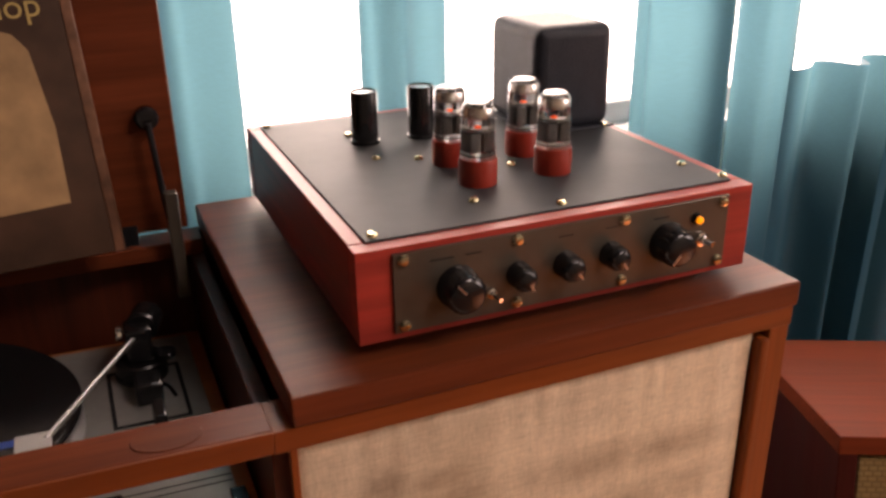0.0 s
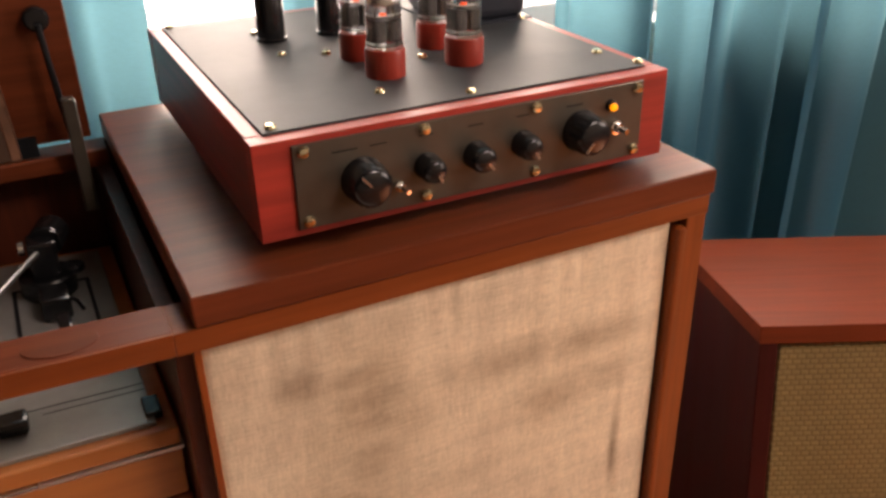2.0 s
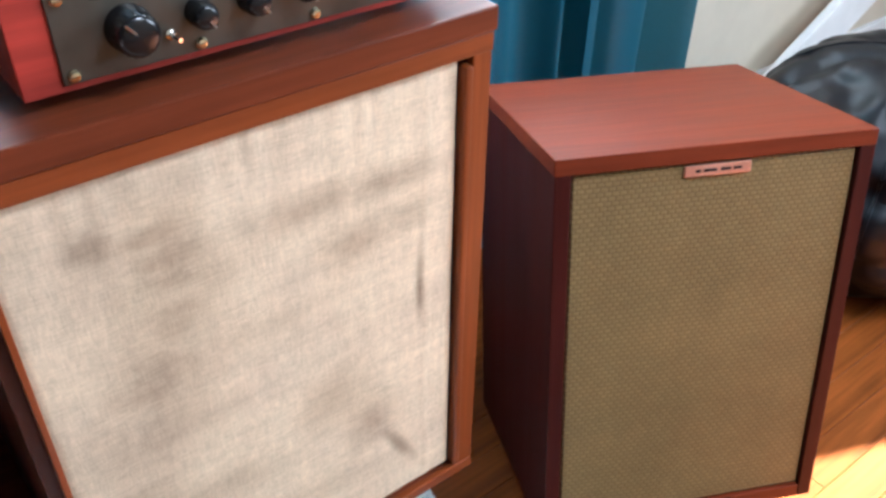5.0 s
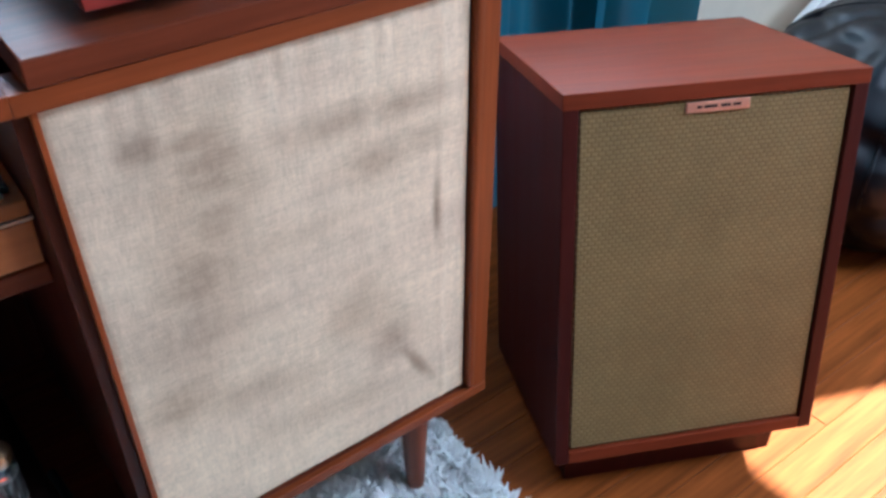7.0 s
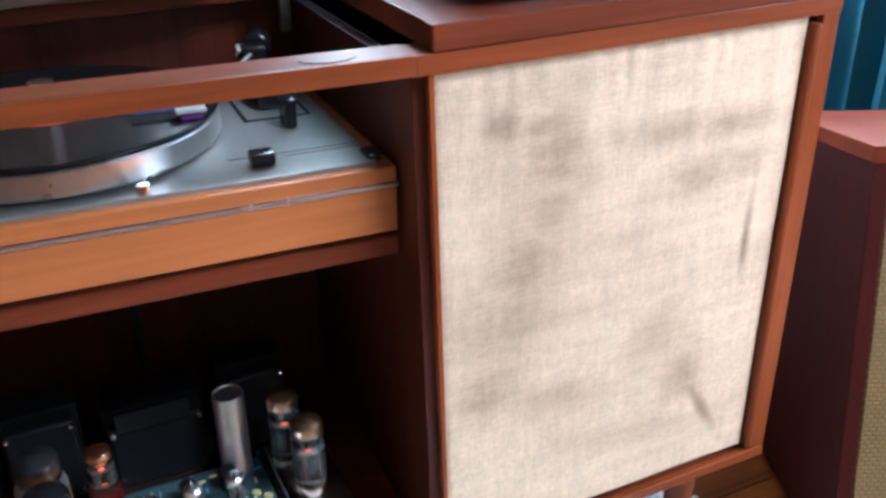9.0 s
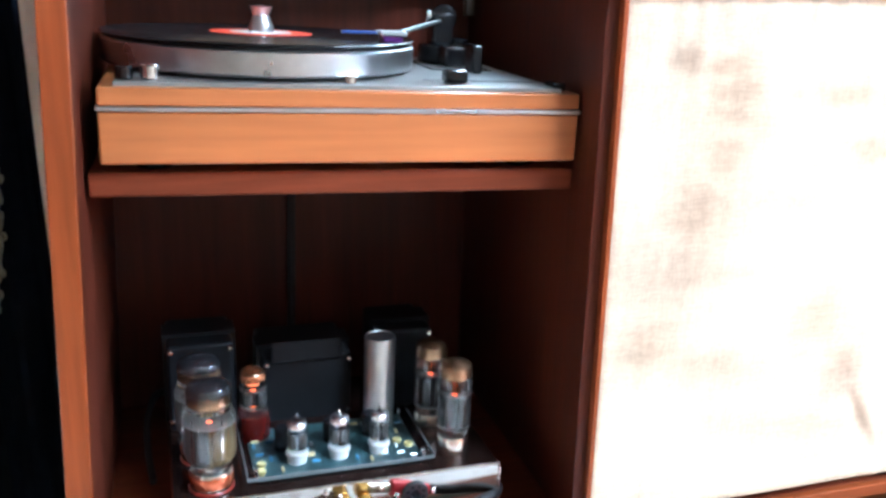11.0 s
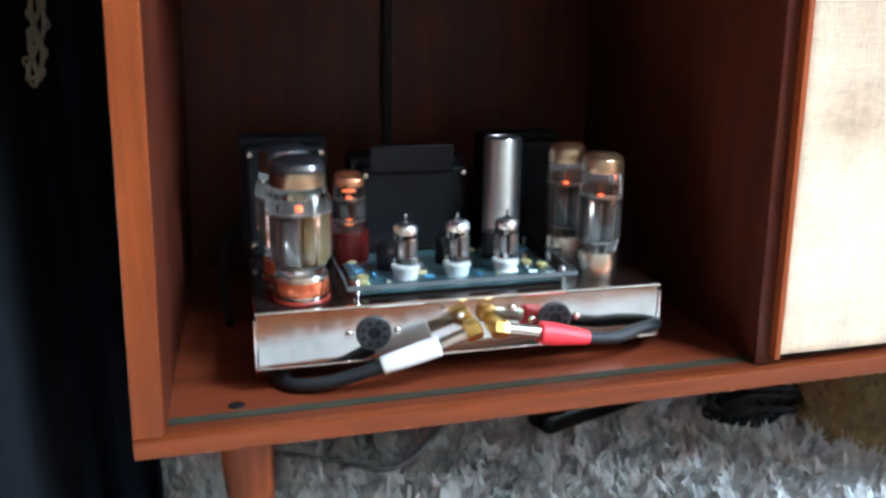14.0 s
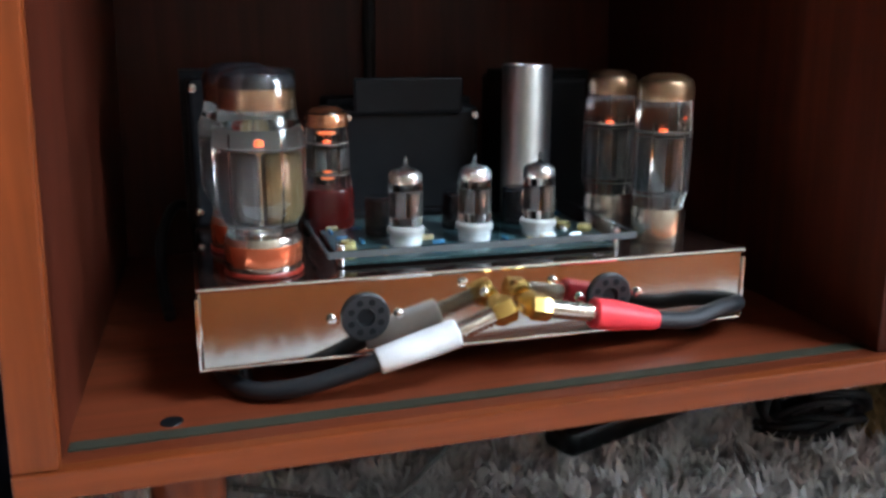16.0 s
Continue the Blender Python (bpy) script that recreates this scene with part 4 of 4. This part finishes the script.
part("lip", tube_along([(0, 0.0006, PH - 0.0004), (PW / 2, 0.0006, PH - 0.0004), (PW, 0.0006, PH - 0.0004)], 0.0016, 10), CHROME, power)
part("lip", tube_along([(0, 0.0004, 0.0066), (PW / 2, 0.0004, 0.0066), (PW, 0.0004, 0.0066)], 0.0013, 10), CHROME, power)
part("lip", boxed(-0.0012, 0.0008, -0.0014, 0.0025, 0.0058, PH - 0.0045, 0.0005), CHROME, power)
part("lip", boxed(PW - 0.0008, PW + 0.0012, -0.0014, 0.0025, 0.0058, PH - 0.0045, 0.0005), CHROME, power)
for x in (0.02, PW - 0.02):
    for y in (0.02, PD - 0.02):
        part("foot", disc(0.007, -0.0129 if x < 0.1 else -0.0058, 0.0062, 0.001, 14, Matrix.Translation((x, y, 0))), BLACK, power)
part("top_skin", boxed(0.002, PW - 0.002, 0.003, PD - 0.002, PH, PH + 0.0006), mat("dark_brown_top", (0.035, 0.018, 0.014), 0.09, 0.6), power)
for x in (0.087, 0.232):
    z = 0.0285
    m = Matrix.Translation((x, 0, z)) @ ALONG_Y
    soc = part("octal_socket", lathe([(0.0135, 0), (0.0135, 0.0018), (0.0125, 0.0026), (0.0050, 0.0026), (0.0046, 0.0004), (0, 0.0003)], 30, m), SOCKET, power, "dark grey octal socket")
    for k in range(8):
        a = 2 * math.pi * (k + 0.5) / 8
        part("pin_hole", disc(0.0020, 0.0024, 0.0029, 0.0002, 8, m @ Matrix.Translation((0.0088 * math.cos(a), 0.0088 * math.sin(a), 0))), BLACK_MATT, soc)
    part("key_hole", disc(0.0046, 0.0001, 0.0012, 0.0002, 16, m), BLACK_MATT, soc)
    for dx in (-0.0185, 0.0185):
        screw(power, x + dx, 0, z, 0.0030, CHROME)
for x, z in ((0.142, 0.043), (0.155, 0.036), (0.196, 0.040)):
    screw(power, x, 0, z, 0.0030, CHROME)
# driver board under a clear cover, with three small valves
BX0, BX1, BY0, BY1 = 0.074, 0.250, 0.018, 0.118
board = part("circuit_board", boxed(BX0 + 0.004, BX1 - 0.004, BY0 + 0.002, BY1, PH + 0.002, PH + 0.0036), BOARD, power, "blue-green circuit board")
rnd = random.Random(5)
KINDS = (mat("blue_resistor", (0.05, 0.16, 0.28), 0.4), mat("tan_resistor", (0.45, 0.34, 0.16), 0.4), ALUMINIUM)
for k in range(46):
    x, y = rnd.uniform(BX0 + 0.008, BX1 - 0.008), rnd.uniform(BY0 + 0.008, BY1 - 0.010)
    dx, dy = (0.004, 0.0012) if k % 2 else (0.0012, 0.004)
    part("resistor", boxed(x - dx, x + dx, y - dy, y + dy, PH + 0.0036, PH + 0.0062, 0.0006, seg=1), KINDS[k % 3], board)
for x, y in ((BX0 + 0.010, BY0 + 0.012), (BX0 + 0.012, BY0 + 0.026), (BX1 - 0.012, BY0 + 0.030), (BX1 - 0.022, BY0 + 0.040)):
    part("film_capacitor", disc(0.0048, PH + 0.0036, PH + 0.0080, 0.001, 14, Matrix.Translation((x, y, 0))), mat("yellow_capacitor", (0.30, 0.24, 0.08), 0.45), board)
for x, y in ((0.112, 0.072), (0.163, 0.078), (0.205, 0.082)):
    part("coupling_capacitor", disc(0.0095, PH + 0.0036, PH + 0.030, 0.0015, 22, Matrix.Translation((x, y, 0))), BLACK, board, "black upright capacitor")
cover = part("clear_cover", boxed(BX0 - 0.004, BX1 + 0.004, BY0 - 0.006, BY1 + 0.002, PH + 0.0085, PH + 0.0125, 0.0008), CLEAR, power, "clear acrylic cover plate")
cover.visible_shadow = False
# pale strips paint the light that the clear edges catch
for x0, x1, y0, y1 in ((BX0 - 0.0045, BX1 + 0.0045, BY0 - 0.0072, BY0 - 0.0062), (BX0 - 0.0052, BX0 - 0.0042, BY0 - 0.006, BY1 + 0.002), (BX1 + 0.0042, BX1 + 0.0052, BY0 - 0.006, BY1 + 0.002)):
    part("cut_edge", boxed(x0, x1, y0, y1, PH + 0.0086, PH + 0.0124, 0.0003), CUT_EDGE, cover, "pale strip for light caught in the clear edge")
for x in (BX0 + 0.004, BX1 - 0.004):
    for y in (BY0 + 0.004, BY1 - 0.004):
        part("standoff", disc(0.0026, PH + 0.001, PH + 0.0145, 0.0004, 12, Matrix.Translation((x, y, 0))), CHROME, power)
for x in (0.1215, 0.1640, 0.2055):
    m = Matrix.Translation((x, 0.046, PH))
    s = part("small_valve", lathe([(0, 0.003), (0.0095, 0.003), (0.0095, 0.0125), (0.0112, 0.0128), (0.0112, 0.0155), (0.0100, 0.0170), (0, 0.0170)], 26, m), CERAMIC, power, "small glass valve in a white ceramic socket")
    g = [(0.0096, 0.017), (0.0100, 0.020), (0.0100, 0.0455), (0.0095, 0.0480), (0.0075, 0.0500), (0.0025, 0.0512), (0.0012, 0.0525), (0.0010, 0.0565), (0, 0.058)]
    bulb = part("bulb", lathe(shell(g, 0.0005), 26, m), GLASS, s)
    bulb.visible_shadow = False
    part("getter", lathe([(0.0091, 0.0425), (0.0091, 0.0455), (0.0086, 0.0474), (0.0068, 0.0492), (0.001, 0.0503)], 24, m), GETTER, s)
    bm = boxed(-0.0055, -0.0006, -0.0032, 0.0032, 0.022, 0.037, 0.001)
    box(bm, 0.0006, 0.0055, -0.0032, 0.0032, 0.022, 0.037, 0.001)
    bmesh.ops.transform(bm, matrix=m, verts=bm.verts)
    part("plates", bm, PLATE_GREY, s)
for x, y in ((0.037, 0.028), (0.032, 0.084)):
    m = Matrix.Translation((x, y, PH + 0.0006))
    v = octal(power, m, 0.0245, 0.110, 0.0205, 0.021, STEEL_BASE, GETTER_BROWN, 0.066, "large bottle-shaped power valve with a warm reflection painted on its nickel base", 1.1, 0.80, 0.36, PLATE_TAN)
    # coloured ring paints the warm reflection in the nickel base
    part("band", lathe([(0.0207, 0.006), (0.0209, 0.0065), (0.0209, 0.0165), (0.0207, 0.017)], 32, m), ORANGE_REFLECTION, v, "orange-red band painted as a warm reflection")
    part("skirt", lathe([(0.0205, 0.0), (0.0214, 0.0006), (0.0214, 0.002), (0.0205, 0.003)], 32, m), RED_BASE, v)
    for q in range(4):                          # printed gold strokes on the glass
        bm = boxed(-0.0007, 0.0007, -0.0249, -0.0247, 0.042, 0.050 - 0.003 * (q % 2), 0.00005)
        bmesh.ops.transform(bm, matrix=m @ pose(0, 0, 0, 0, 0, 4 + 7 * q), verts=bm.verts)
        part("print_bar", bm, PLATE_TAN, v)
for x, y in ((0.281, 0.033), (0.272, 0.086)):
    octal(power, Matrix.Translation((x, y, PH + 0.0006)), 0.0175, 0.104, 0.0165, 0.022, STEEL_BASE, GETTER_BROWN, 0.066, "straight-sided power valve with a nickel base")
rectifier = octal(power, Matrix.Translation((0.086, 0.108, PH + 0.0006)), 0.0140, 0.082, 0.0165, 0.030, DARK_RED, COPPER_GETTER, 0.056, "rectifier valve with an orange heater and copper glints on a dark red base")
for z, q in ((0.0355, 0.0022), (0.0395, 0.0016), (0.0640, 0.0030)):   # faintly glowing rings stand in for copper glints
    part("glint_ring", lathe([(q - 0.0009, z), (q, z + 0.0009), (q - 0.0009, z + 0.0018)], 18, Matrix.Translation((0.086, 0.108, PH + 0.0006))), GLINT_GLOW, rectifier, "glowing ring standing for a copper glint")
can = part("capacitor_can", lathe([(0.0172, 0), (0.0172, 0.002), (0.0165, 0.003), (0.0165, 0.1045), (0.0155, 0.106), (0.0145, 0.1045), (0, 0.1045)], 32, Matrix.Translation((0.220, 0.106, PH + 0.0006))), ALUMINIUM, power, "tall aluminium capacitor can")
for x0, x1, y0, y1, h in ((0.100, 0.196, 0.132, 0.228, 0.078), (0.003, 0.071, 0.142, 0.222, 0.098), (0.228, 0.290, 0.142, 0.222, 0.096)):
    t = part("transformer", boxed(x0, x1, y0, y1, PH + 0.0006, PH + h, 0.004, 3), BLACK_MATT, power, "black laminated transformer with end bells")
    part("lamination", boxed(x0 - 0.004, x1 + 0.004, (y0 + y1) / 2 - 0.016, (y0 + y1) / 2 + 0.016, PH + 0.0006, PH + h + 0.004, 0.001), BLACK_MATT, t)
    for x in (x0 + 0.004, x1 - 0.004):
        for z in (PH + 0.012, PH + h - 0.006):
            screw(t, x, y0, z, 0.0034, CHROME)
part("name_plate", boxed(0.108, 0.183, 0.1290, 0.1315, PH + 0.074, PH + 0.098, 0.002), BLACK_MATT, power)
# phono plugs and cables
for x in (0.1625, 0.1815):
    part("phono_jack", lathe([(0.0068, 0), (0.0068, 0.002), (0.0050, 0.0024), (0.0050, 0.010), (0, 0.010)], 18, Matrix.Translation((x, 0, 0.0275)) @ ALONG_Y), GOLD, power, "gold phono socket")


def aimed(p, q):
    """A frame at p whose z axis points to q, and the way's length."""
    d = Vector(q) - Vector(p)
    return Matrix.Translation(p) @ d.to_track_quat("Z", "Y").to_matrix().to_4x4(), d.length


def plug(p0, p1, p2, wire_points, r0, r1, sleeve_mat, label):
    """Right-angle phono plug: gold elbow, ribbed metal barrel, coloured sleeve and cable."""
    cable = thing("phono_cable", PLUGS, label, "cable")
    m, long = aimed(p0, p1)
    elbow = lathe([(0, -0.006), (0.0062, -0.006), (0.0078, -0.0045), (0.0078, 0.0045), (0.0062, 0.007), (0, 0.007)], 6, m)
    disc(0.0062, -0.001, 0.012, 0.0008, 18, Matrix.Translation((p0[0], p0[1] + 0.012, p0[2])) @ ALONG_Y, elbow)
    part("elbow", elbow, GOLD, cable, "gold right-angle elbow")
    rings = [(0, 0.004), (0.0046, 0.004)]
    k = 0.006
    while k < long - 0.003:
        rings += [(0.0046, k), (0.0054, k + 0.0006), (0.0054, k + 0.0016), (0.0046, k + 0.0022)]
        k += 0.0030
    part("barrel", lathe(rings + [(0.0046, long), (0, long)], 16, m), STEEL_BASE, cable, "ribbed nickel barrel")
    m, long = aimed(p1, p2)
    part("sleeve", lathe([(0, -0.002), (r0 * 0.9, -0.002), (r0, -0.001), (r0, long * 0.30), (r0 + (r1 - r0) * 0.45, long * 0.6), (r1, long - 0.001), (r1 * 0.9, long), (0, long)], 20, m), sleeve_mat, cable)
    part("wire", tube_along([p2] + wire_points, 0.0050, 12), CABLE, cable)


plug((0.162, -0.0175, 0.0355), (0.133, -0.0185, 0.0260), (0.091, -0.0185, 0.0155), [(0.070, -0.015, 0.0085), (0.045, -0.010, 0.003), (0.022, 0.004, 0.0006), (0.010, 0.05, 0.0006), (0.010, 0.15, 0.0006)], 0.0080, 0.0072, WHITE_RUBBER, "black phono cable with a white sleeve and gold plug")
plug((0.182, -0.0175, 0.0350), (0.2155, -0.0195, 0.0285), (0.254, -0.0195, 0.0200), [(0.278, -0.017, 0.0165), (0.300, -0.010, 0.0185), (0.322, 0.002, 0.0165), (0.334, 0.04, 0.005), (0.331, 0.12, 0.0006)], 0.0088, 0.0058, RED_RUBBER, "black phono cable with a red sleeve and gold plug")
back_cable = thing("power_cable", pose(0, 0, 0), "black power cable hanging down the back panel", "cable")
part("wire", tube_along([(0.245, CD - 0.0185, 0.56), (0.240, CD - 0.0185, 0.45), (0.236, CD - 0.0185, 0.32), (0.230, CD - 0.022, 0.2095)], 0.0052), CABLE, back_cable)
loop = thing("mains_cable", pose(0, 0, 0), "black mains cable looped beside the power amplifier", "cable")
part("wire", tube_along([(0.09, 0.32, 0.25), (0.070, 0.30, 0.265), (0.058, 0.27, 0.25), (0.056, 0.25, 0.220), (0.062, 0.20, 0.2080)], 0.004), CABLE, loop)

# ---- rug and what lies under the console ----
rug = bmesh.new()
box(rug, -0.9, 0.925, -0.585, 0.50, -0.035, -0.009)
rnd = random.Random(11)
base_rug = part("rug", rug, RUG, None, "", False)
tagged(base_rug, "shaggy grey and white rug reaching under the console", "rug")
verts, faces = [], []
for k in range(42000):
    if k < 30000:
        x, y = rnd.uniform(-0.10, 0.925), rnd.uniform(-0.12, 0.45)
    else:
        x, y = rnd.uniform(-0.35, 0.925), rnd.uniform(-0.595, 0.5)
    cell = math.floor(x / 0.016) * 12.9898 + math.floor(y / 0.016) * 78.233      # neighbours lean the same way, in tufts
    a, lean = 6.283 * (math.sin(cell) * 43758.5 % 1.0) + rnd.uniform(-0.7, 0.7), rnd.uniform(0.004, 0.020)
    h, w = rnd.uniform(0.012, 0.027), rnd.uniform(0.0014, 0.0034)
    c, s = math.cos(a), math.sin(a)
    i = len(verts)
    verts += [(x - w * s, y + w * c, -0.018), (x + w * s, y - w * c, -0.018),
              (x + 0.5 * lean * c + w * s, y + 0.5 * lean * s - w * c, -0.016 + h * 0.65), (x + 0.5 * lean * c - w * s, y + 0.5 * lean * s + w * c, -0.016 + h * 0.65),
              (x + lean * c, y + lean * s, -0.016 + h)]
    faces += [(i, i + 1, i + 2, i + 3), (i + 3, i + 2, i + 4)]
me = bpy.data.meshes.new("rug_pile")
me.from_pydata(verts, [], faces)
me.materials.append(RUG)
tagged(new("rug_pile", me), "long shaggy grey and white pile", "rug", kind="stuff")

strip = thing("power_strip", pose(0.405, 0.315, 0.002, 0, 0, 20), "black plastic power strip on the rug under the console", "power strip")
part("body", boxed(-0.02, 0.15, -0.022, 0.022, 0, 0.030, 0.010, 4), BLACK, strip)
for x in (0.02, 0.06, 0.10):
    part("socket", disc(0.014, 0.0295, 0.031, 0.0005, 18, Matrix.Translation((x, 0, 0))), BLACK_MATT, strip)
adapter = thing("power_adapter", pose(0.20, 0.385, 0.002, 0, 0, 8), "black box power adapter under the console", "power adapter")
part("body", boxed(-0.07, 0.11, -0.035, 0.035, 0, 0.052, 0.008, 3), BLACK, adapter)
for z in (0.018, 0.036):
    part("rib", boxed(-0.04, 0.04, -0.0365, -0.035, z, z + 0.004, 0.001), BLACK_MATT, adapter)
heap = thing("cable_heap", pose(0.655, 0.300, -0.004), "tangled heap of black cables on the rug", "cable")
for k in range(9):
    pts = []
    ph = rnd.uniform(0, 6)
    for j in range(8):
        a = ph + j * 0.9
        pts.append((rnd.uniform(0.03, 0.065) * math.cos(a), rnd.uniform(0.02, 0.05) * math.sin(a), 0.008 + 0.006 * k * (0.5 + 0.5 * math.sin(a * 1.7))))
    part("cable", tube_along(pts, 0.0042), CABLE, heap)
wire = thing("grey_cable", pose(0, 0, 0), "thin grey cable curving over the rug", "cable")
part("wire", tube_along([(0.09, 0.33, 0.004), (0.148, 0.300, 0.004), (0.20, 0.262, 0.006), (0.232, 0.272, 0.008), (0.273, 0.319, 0.010), (0.316, 0.366, 0.014), (0.345, 0.395, 0.03)], 0.0028), GREY_CABLE, wire)
verts, faces = [], []
for k in range(2600):
    a, q = rnd.uniform(0, 6.283), rnd.random() ** 0.5
    x, y = 0.80 + 0.10 * q * math.cos(a), 0.26 + 0.10 * q * math.sin(a)
    z = 0.055 * (1 - q * q) - 0.005
    i = len(verts)
    b, w = rnd.uniform(0, 6.283), 0.0014
    dx, dy = 0.012 * math.cos(b), 0.012 * math.sin(b)
    verts += [(x - w, y, z), (x + w, y, z), (x + dx, y + dy, z + rnd.uniform(0.008, 0.018))]
    faces.append((i, i + 1, i + 2))
me = bpy.data.meshes.new("tuft")
me.from_pydata(verts, [], faces)
me.materials.append(TAN)
fur = thing("sheepskin", pose(0, 0, 0), "crumpled tan sheepskin under the console", "sheepskin")
hide = lathe([(0.105, -0.016), (0.10, 0.0), (0.075, 0.02), (0.04, 0.04), (0, 0.048)], 24, Matrix.Translation((0.80, 0.26, 0)))
part("hide", hide, TAN, fur)
ob = tagged(new("fleece", me), kind="stuff")
ob.parent = fur

# ---- beside the console ----
cab = thing("tower_speaker", pose(-0.372, -0.02, FLOOR), "tall plain black tower beside the console", "loudspeaker")
part("body", boxed(0, 0.30, 0, 0.30, 0, 1.05, 0.004), BLACK_ASH, cab)
part("plinth", boxed(-0.01, 0.31, -0.01, 0.31, 0, 0.03, 0.004), BLACK_ASH, cab)
bm = bmesh.new()
n, rows = 40, 24
grid = []
for j in range(rows + 1):
    v = j / rows
    grid.append([bm.verts.new((-0.16 + 0.150 * i / n, 0.190 + 0.012 * math.sin(i * 0.55 + 1.3 * v) + 0.010 * math.sin(i * 0.21 + 4 * v), 0.02 + 1.0 * v)) for i in range(n + 1)])
for j in range(rows):
    for i in range(n):
        bm.faces.new((grid[j][i], grid[j][i + 1], grid[j + 1][i + 1], grid[j + 1][i]))
drape = tagged(part("dark_drape", bm, NAVY), "dark navy cloth hanging beside the console", "cloth")
mod = drape.modifiers.new("thick", "SOLIDIFY")
mod.thickness = 0.004
lace = thing("crochet_strip", pose(0, 0, 0), "tan crocheted strip hanging against the dark cloth", "crochet")


def lace_at(v):
    """The strip's hanging line: v runs from its frayed lower end upwards."""
    return Vector((-0.0605 + 0.017 * math.sin(min(v, 0.55) / 0.55 * 1.6) - 0.055 * max(v - 0.5, 0) ** 1.2, 0.150 + 0.004 * math.sin(9 * v), 0.43 + 0.30 * v))


for s in range(3):
    pts = [lace_at(k / 26) + Vector((0.0050 * math.sin(k * 1.0 + s * 2.1), 0.003 * math.cos(k * 1.0 + s * 2.1), 0)) for k in range(27)]
    part("strand", tube_along(pts, 0.0019), LACE, lace)
for k in range(44):
    r = 0.0023
    m = Matrix.Translation(lace_at(k / 44) + Vector((0.0065 * math.sin(k * 2.4), -0.003 * math.cos(k * 1.3), 0))) @ pose(0, 0, 0, 90, 0, 40 * math.sin(k * 1.7))
    part("loop", tube_along([m @ Vector((r * math.cos(q), r * 1.4 * math.sin(q), 0)) for q in (0, 1.05, 2.1, 3.14, 4.2, 5.25, 6.28)], 0.0016, 5), LACE, lace)

# ---- beyond the loudspeaker ----
sack = thing("beanbag", pose(2.05, 0.10, FLOOR), "glossy black creased leather beanbag on the wood floor", "beanbag")


def bag_skin(p):
    """Slumped round form with broad dents and sharp creases."""
    k = 1 + 0.08 * noise.noise(p * 2.2) + 0.05 * noise.noise(p * 5)
    k -= 0.035 * (1 - min(abs(noise.noise(p * 3.2 + Vector((3, 1, 7)))) * 4, 1))
    return Vector((p.x * 0.335 * k, p.y * 0.30 * k, max(0.19 + p.z * 0.235 * k, 0)))


bm = bmesh.new()
bmesh.ops.create_uvsphere(bm, u_segments=120, v_segments=72, radius=1)
for v in bm.verts:
    v.co = bag_skin(v.co.copy())
part("cover", bm, LEATHER, sack)
for k in range(4):
    a = 0.4 + k * math.pi / 2
    pts = [bag_skin(Vector((math.cos(a) * math.sin(q), math.sin(a) * math.sin(q), math.cos(q)))) for q in (0.1 + 0.16 * n for n in range(11))]
    part("seam", tube_along(pts, 0.004, 6), LEATHER, sack)
panel_w = thing("white_board", pose(2.22, 0.50, 0.13), "white painted board propped against the cream wall", "board")
bm = boxed(-0.12, 0.72, -0.012, 0.012, -0.12, 0.0, 0.003)
bmesh.ops.transform(bm, matrix=pose(0, 0, 0, 0, -30, 0), verts=bm.verts)
part("board", bm, WHITE, panel_w)

# ---- floor strips ----
strip_mesh = None
rnd = random.Random(3)
for i in range(40):
    y0 = -1.84 + 0.060 * i
    x = 0.1 - rnd.uniform(0, 0.6)
    while x < 2.95:
        if strip_mesh is None:
            ob = part("plank", boxed(0, 0.8, 0, 0.0592, -0.006, 0.006, 0.0008, 1), OAK, floor)
            strip_mesh = ob.data
        else:
            ob = new("plank", strip_mesh)
            ob.parent = floor
        ob.location = (min(x, 2.2), y0, FLOOR - 0.006 + 0.00002 * (i % 3))
        x += 0.8005
